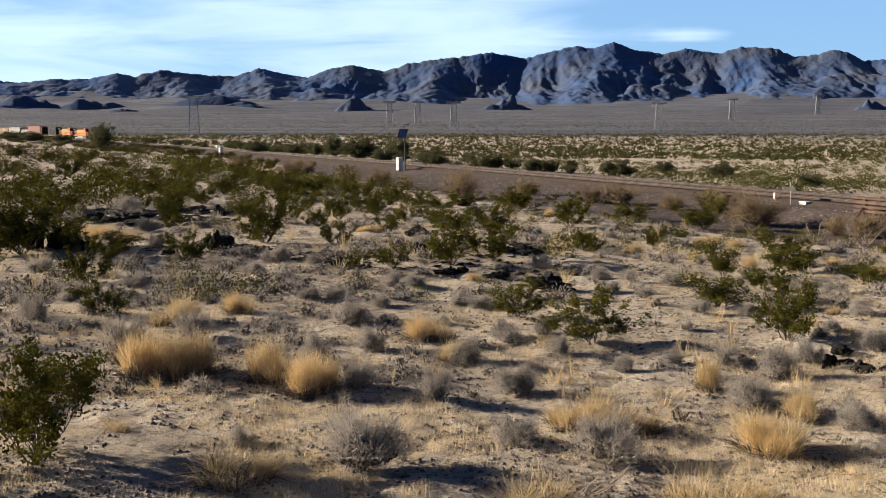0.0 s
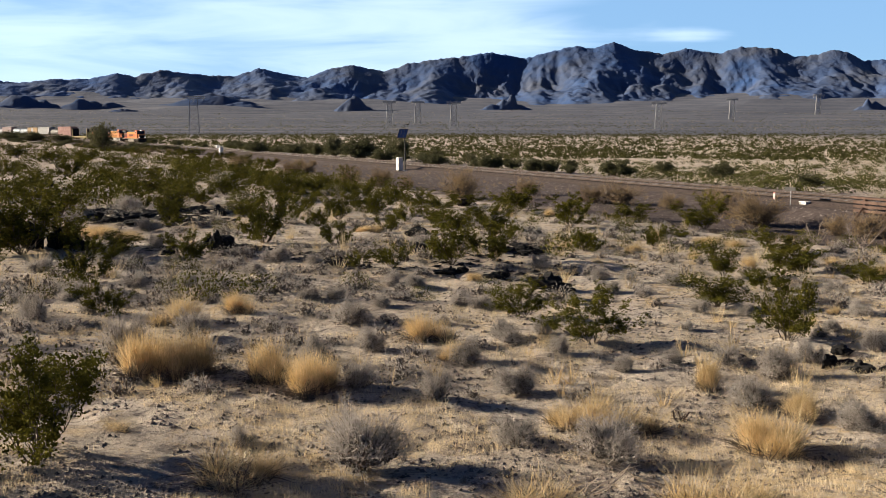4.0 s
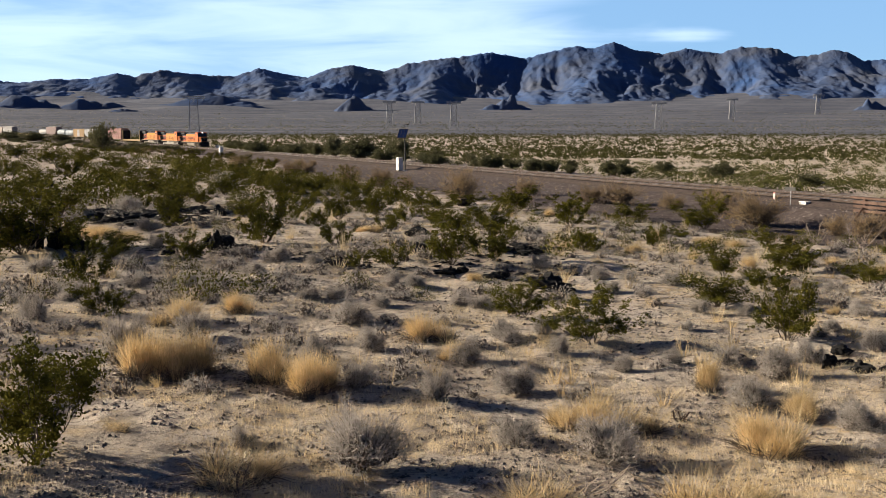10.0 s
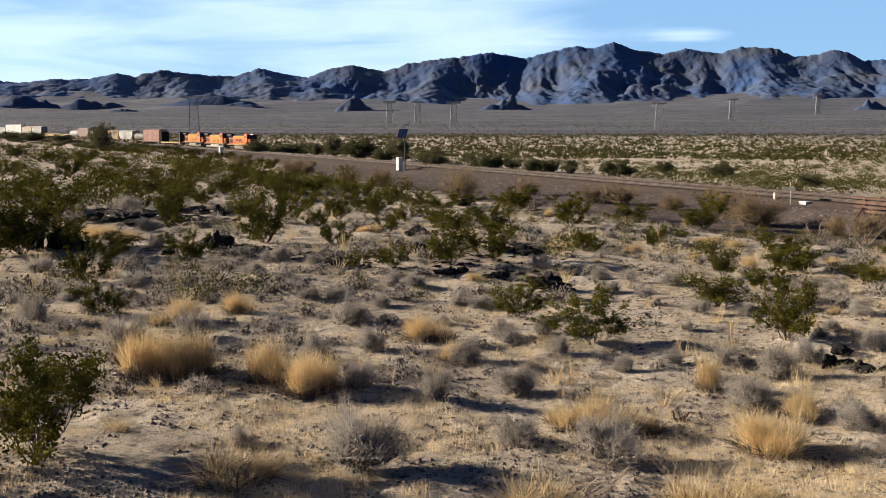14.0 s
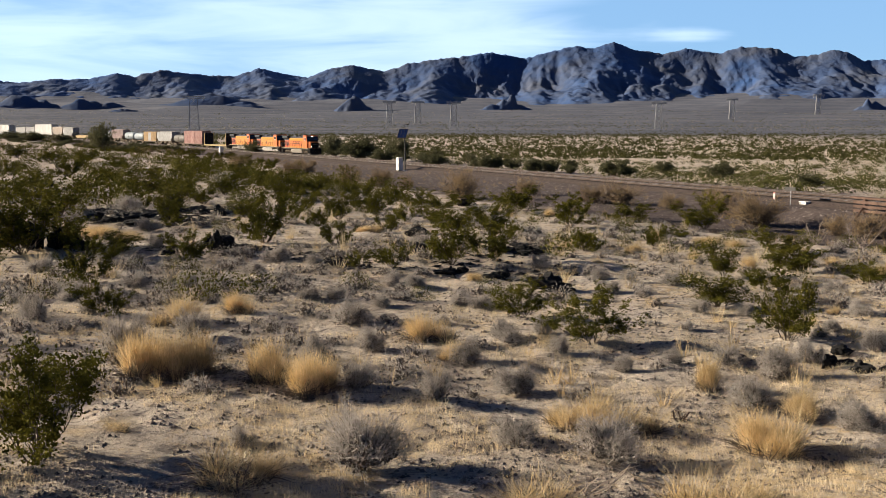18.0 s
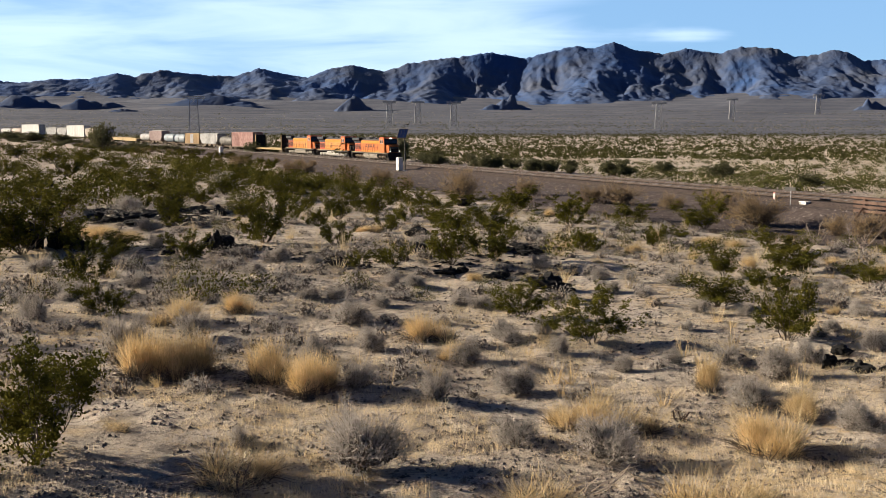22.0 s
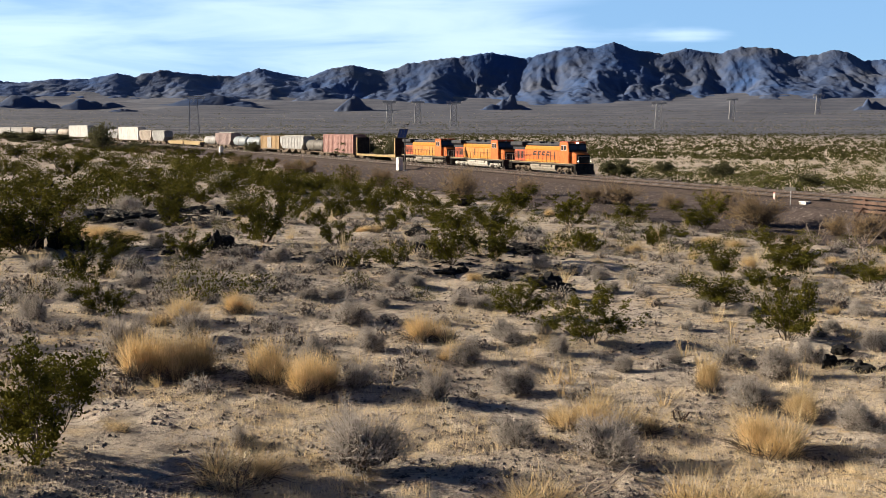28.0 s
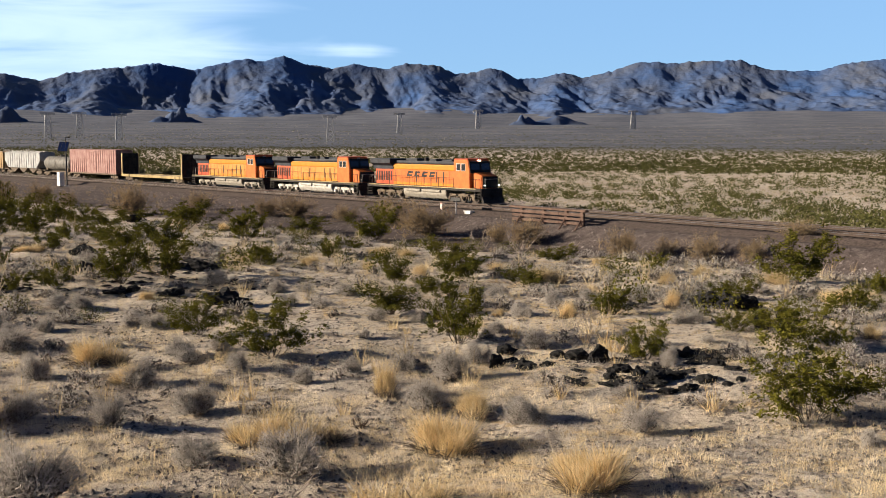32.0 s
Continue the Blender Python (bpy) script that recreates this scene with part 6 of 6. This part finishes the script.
def tank_car(half, r, skin, label, spin=False, zc=None):
    T = new("tank_car")
    tagged(T, label, "tank car", "freight cars")
    zc = zc or 1.15 + r
    bm = bmesh.new()
    prof = [(0.0, -half + 0.35), (r * 0.55, -half + 0.42), (r * 0.9, -half + 0.65), (r, -half + 0.95), (r, half - 0.95), (r * 0.9, half - 0.65), (r * 0.55, half - 0.42), (0.0, half - 0.35)]
    n = 24
    rings = []
    for rr, x in prof[1:-1]:
        rings.append([bm.verts.new((x, rr * math.cos(2 * math.pi * k / n), zc + rr * math.sin(2 * math.pi * k / n))) for k in range(n)])
    for a, b in zip(rings, rings[1:]):
        for k in range(n):
            bm.faces.new((a[k], a[(k + 1) % n], b[(k + 1) % n], b[k]))
    bm.faces.new(rings[0][::-1])
    bm.faces.new(rings[-1])
    bmesh.ops.recalc_face_normals(bm, faces=bm.faces)
    for f in bm.faces:
        f.smooth = len(f.verts) == 4
    part("shell", bm, skin, T)
    for x in (-half * 0.55, 0.0, half * 0.55):
        bm = bmesh.new()
        tube(bm, (x - 0.04, 0, zc), (x + 0.04, 0, zc), r + 0.02, 24)
        part("band", bm, skin, T)
    bm = bmesh.new()
    tube(bm, (0, 0, zc + r - 0.1), (0, 0, zc + r + 0.32), 0.42, 14)
    dome = part("dome", bm, skin, T)
    bm = bmesh.new()
    for s in (-1, 1):
        tube(bm, (-0.9, s * 0.8, zc + r + 0.5), (0.9, s * 0.8, zc + r + 0.5), 0.022, 6)
        for x in (-0.9, 0, 0.9):
            tube(bm, (x, s * 0.8, zc + r * 0.7), (x, s * 0.8, zc + r + 0.5), 0.022, 6)
    part("platform_rail", bm, M_DUSTY, T)
    for s in (-1, 1):
        bm = bmesh.new()
        for x in (-0.25, 0.25):
            tube(bm, (x, s * (r + 0.08), 0.9), (x, s * (r + 0.02), zc + r * 0.4), 0.022, 6)
        for k in range(8):
            z = 1.0 + k * 0.25
            tube(bm, (-0.25, s * (r + 0.07), z), (0.25, s * (r + 0.07), z), 0.016, 5)
        part("ladder", bm, M_DUSTY, T)
    for d in (-1, 1):
        bm = bmesh.new()
        slab(bm, d * (half - 1.0) - 0.35, d * (half - 1.0) + 0.35, -1.3, 1.3, 0.95, 1.15, 0.02)
        slab(bm, d * (half - 1.6) - 0.3, d * (half - 1.6) + 0.3, -1.0, 1.0, 1.15, zc - r * 0.6, 0.03)
        part("saddle", bm, M_DUSTY, T)
    car_base(T, half, 1.7, spin)
    return T


def hopper(half, high, skin, label, spin=False, bays=3):
    Hh = new("hopper_car")
    tagged(Hh, label, "hopper car", "freight cars")
    cut = min(2.0, half * 0.28)
    bm = bmesh.new()
    extrude_y(bm, [(-half + 0.35, 2.75), (-half + 0.35, high - 0.25), (half - 0.35, high - 0.25), (half - 0.35, 2.75), (half - cut, 1.35), (-half + cut, 1.35)], -1.48, 1.48)
    body = part("body", bm, skin, Hh)
    bm = bmesh.new()
    extrude_x(bm, [(-1.5, high - 0.25), (-1.2, high - 0.05), (0, high), (1.2, high - 0.05), (1.5, high - 0.25)], -half + 0.3, half - 0.3)
    part("roof", bm, skin, Hh)
    bm = bmesh.new()
    slab(bm, -half + 0.5, half - 0.5, -0.35, 0.35, high + 0.06, high + 0.12)
    for k in range(6):
        x = -half + 1.2 + k * (2 * half - 2.4) / 5
        slab(bm, x - 0.3, x + 0.3, -0.3, 0.3, high - 0.02, high + 0.1)
    part("running_board", bm, M_PALE, Hh)
    one = None
    n = max(6, int(half * 1.5))
    for s in (-1, 1):
        for k in range(n):
            x = -half + cut + 0.1 + k * (2 * half - 2 * cut - 0.2) / (n - 1)
            if one is None:
                one = box_part("rib", (-0.04, 0.04, -0.05, 0.05, 1.4, high - 0.3), skin, Hh, 0.01)
                one.location = (x, s * 1.5, 0)
            else:
                o = new("rib", one.data)
                o.parent = Hh
                o.location = (x, s * 1.5, 0)
        for d in (-1, 1):
            bm = bmesh.new()
            tube(bm, (d * (half - 0.4), s * 1.4, 1.1), (d * (half - 0.4), s * 1.4, 2.8), 0.05, 6)
            tube(bm, (d * (half - 0.45), s * 1.4, 1.1), (d * (half - cut), s * 1.4, 1.5), 0.05, 6)
            part("end_post", bm, M_DUSTY, Hh)
    for k in range(bays):
        x = (k - (bays - 1) / 2) * (2 * half - 2 * cut) / bays
        bm = bmesh.new()
        w = (half - cut) / bays * 0.95
        extrude_y(bm, [(x - w, 1.35), (x + w, 1.35), (x + 0.25, 0.45), (x - 0.25, 0.45)], -1.2, 1.2)
        part("chute", bm, M_DUSTY, Hh)
    for d in (-1, 1):
        box_part("end_sill", (min(d * half, d * (half - cut)), max(d * half, d * (half - cut)), -1.45, 1.45, 0.95, 1.12), M_DUSTY, Hh, 0.02)
    car_base(Hh, half, 1.7, spin, 1.0)
    return Hh


def bulkhead_flat(half, high, label, spin=False):
    Fl = new("bulkhead_flatcar")
    tagged(Fl, label, "flat car", "freight cars")
    box_part("deck", (-half, half, -1.45, 1.45, 0.98, 1.14), M_PLANK, Fl, 0.02)
    for s in (-1, 1):
        box_part("side_sill", (-half, half, s * 1.46 - 0.05, s * 1.46 + 0.05, 0.78, 1.2), M_CREAM, Fl, 0.02)
        one = None
        for k in range(14):
            x = -half + 1.0 + k * (2 * half - 2.0) / 13
            box_part("stake_pocket", (x - 0.07, x + 0.07, s * 1.53 - 0.05, s * 1.53 + 0.05, 0.86, 1.16), M_CREAM, Fl, 0.0)
    for d in (-1, 1):
        # the bulkhead's dark colour includes the shade on its forward face
        bm = bmesh.new()
        slab(bm, d * (half - 0.25) - 0.08, d * (half - 0.25) + 0.08, -1.4, 1.4, 1.14, high, 0.02)
        for y in (-0.95, -0.48, 0.0, 0.48, 0.95):
            slab(bm, d * (half - 0.25) - 0.14, d * (half - 0.25) + 0.14, y - 0.05, y + 0.05, 1.14, high - 0.05)
        bk = part("bulkhead", bm, M_IRON, Fl, "tall end bulkhead, darkened for its shaded face")
        for s in (-1, 1):
            box_part("corner_post", (d * (half - 0.25) - 0.17, d * (half - 0.25) + 0.17, s * 1.44 - 0.08, s * 1.44 + 0.08, 1.14, high), M_CREAM, bk, 0.02)
    car_base(Fl, half, spin=spin, z=0.98)
    return Fl


def low_car(half, label, spin=False):
    G = new("low_flatcar")
    tagged(G, label, "flat car", "freight cars")
    box_part("deck", (-half, half, -1.4, 1.4, 0.95, 1.12), M_PLANK, G, 0.02)
    for s in (-1, 1):
        bm = bmesh.new()
        extrude_y(bm, [(-half, 0.9), (-half, 1.75), (half, 1.75), (half, 0.9), (half - 2.4, 0.7), (-half + 2.4, 0.7)], s * 1.42 - 0.05, s * 1.42 + 0.05)
        part("side_sill", bm, M_CREAM, G)
        for k in range(8):
            x = -half + 0.8 + k * (2 * half - 1.6) / 7
            box_part("rib", (x - 0.05, x + 0.05, s * 1.49 - 0.04, s * 1.49 + 0.04, 0.95, 1.72), M_CREAM, G, 0.0)
    for d in (-1, 1):
        box_part("end_plate", (d * half - 0.06, d * half + 0.06, -1.4, 1.4, 0.9, 1.6), M_DUSTY, G, 0.02)
    car_base(G, half, spin=spin, z=0.95)
    return G


M_PLANK = mat("weathered_deck_plank", (0.20, 0.15, 0.10), 0.9, 0, (0.34, 0.26, 0.17), 3.0, 0.01, 8.0)
M_PINK = paint("faded_red_paint", (0.25, 0.125, 0.110), (0.38, 0.24, 0.215), 0.75, 0.9)
M_OCHRE = paint("ochre_paint", (0.35, 0.235, 0.11), (0.26, 0.17, 0.085), 0.65)
M_DOORGREY = paint("grey_door_paint", (0.28, 0.28, 0.29), (0.38, 0.37, 0.36), 0.6)
M_WHITE = paint("dusty_white_paint", (0.40, 0.405, 0.405), (0.27, 0.265, 0.255), 0.6, 0.8)
M_CLEAN = paint("clean_white_paint", (0.58, 0.58, 0.565), (0.46, 0.455, 0.44), 0.5, 0.5)
M_SOOT = paint("sooty_grey_paint", (0.10, 0.095, 0.085), (0.20, 0.185, 0.165), 0.6, 1.2)
M_BLUEGREY = paint("pale_blue_grey_paint", (0.22, 0.265, 0.30), (0.34, 0.37, 0.39), 0.5)
M_MAUVE = paint("faded_maroon_paint", (0.22, 0.155, 0.15), (0.32, 0.25, 0.235), 0.7)
M_TAUPE = paint("taupe_paint", (0.34, 0.29, 0.25), (0.44, 0.38, 0.32), 0.7)


def front_at(t):
    return 334.97 - 11.763 * t - 0.0119 * (t - 16) ** 2


def car_pose(s):
    x, y = on_track(s)
    a = math.atan2(-math.sin(TRACK_TURN), math.cos(TRACK_TURN)) + s / TRACK_R
    return pose(x, y, float(rail_z(np.array(s))), 0, 0, math.degrees(a) - 90)


# each car with the distance of its middle behind the head of the train
CARS = [
    (locomotive(M_DUSTY, M_GREYTANK, True, True), 11.15),
    (locomotive(M_SILVER, M_SILVER, False, False), 33.45),
    (locomotive(M_GREYTANK, M_GREYTANK, False, False), 55.75),
    (bulkhead_flat(10.6, 4.6, "empty bulkhead flat car with cream sills and dark ends", True), 80.0),
    (boxcar(9.55, 5.15, M_PINK, 0.85, "faded pink-red high boxcar with ribbed sides", spin=True), 101.9),
    (tank_car(6.2, 1.28, M_SOOT, "sooty grey tank car with a small dome", True), 118.2),
    (hopper(8.9, 4.5, M_WHITE, "dusty white covered hopper car with sloped ends", True), 133.6),
    (boxcar(7.6, 4.4, M_OCHRE, 1.0, "ochre yellow boxcar with grey plug doors", M_DOORGREY), 150.6),
    (tank_car(5.9, 1.36, M_BLUEGREY, "pale blue-grey tank car"), 165.1),
    (tank_car(5.9, 1.36, M_BLUEGREY, "pale blue-grey tank car"), 177.2),
    (hopper(7.6, 4.8, M_MAUVE, "faded maroon covered hopper car"), 191.4),
    (tank_car(6.0, 1.25, M_WHITE, "short dusty white tank car"), 205.5),
    (low_car(8.3, "empty low flat car with cream side sills"), 222.9),
    (low_car(8.3, "empty low flat car with cream side sills"), 240.3),
    (hopper(7.4, 4.9, M_WHITE, "dusty white covered hopper car with sloped ends"), 259.8),
    (hopper(7.4, 4.9, M_TAUPE, "taupe grey covered hopper car"), 275.4),
    (boxcar(12.6, 5.9, M_CLEAN, 2.2, "tall clean white boxcar with smooth sides"), 296.6),
    (hopper(6.9, 4.6, M_WHITE, "dusty white covered hopper car with sloped ends"), 316.8),
    (hopper(7.6, 4.6, M_WHITE, "dusty white covered hopper car with sloped ends"), 332.0),
    (boxcar(13.6, 5.9, M_CLEAN, 2.2, "tall clean white boxcar with smooth sides"), 364.4),
    (tank_car(7.8, 1.5, M_TAUPE, "taupe grey tank car"), 387.2),
    (tank_car(8.2, 1.5, M_WHITE, "dusty white tank car"), 404.2),
    (tank_car(8.2, 1.5, M_WHITE, "dusty white tank car"), 421.4),
    (hopper(8.6, 4.6, M_TAUPE, "taupe grey covered hopper car"), 439.8),
    (hopper(8.6, 4.6, M_WHITE, "dusty white covered hopper car with sloped ends"), 458.2),
    (boxcar(9.2, 4.6, M_WHITE, 1.4, "dusty white boxcar with ribbed sides"), 477.2),
    (hopper(8.6, 4.6, M_WHITE, "dusty white covered hopper car with sloped ends"), 496.2),
]


def motions():
    times = [0.0, 0.2, 0.6] + [float(k) for k in range(1, 32)] + [31.4, 31.8, 32.0]
    for ob, off in CARS:
        walk(ob, [(t, car_pose(front_at(t) + off)) for t in times])
    for w, x, r in WHEELS:
        step = 2 if r > 0.5 else 1
        rows = []
        for k in range(0, 961, step):
            t = k / FPS
            rows.append((t, pose(x, 0, r, 0, math.degrees((front_at(0) - front_at(t)) / r), 0)))
        walk(w, rows)


motions()
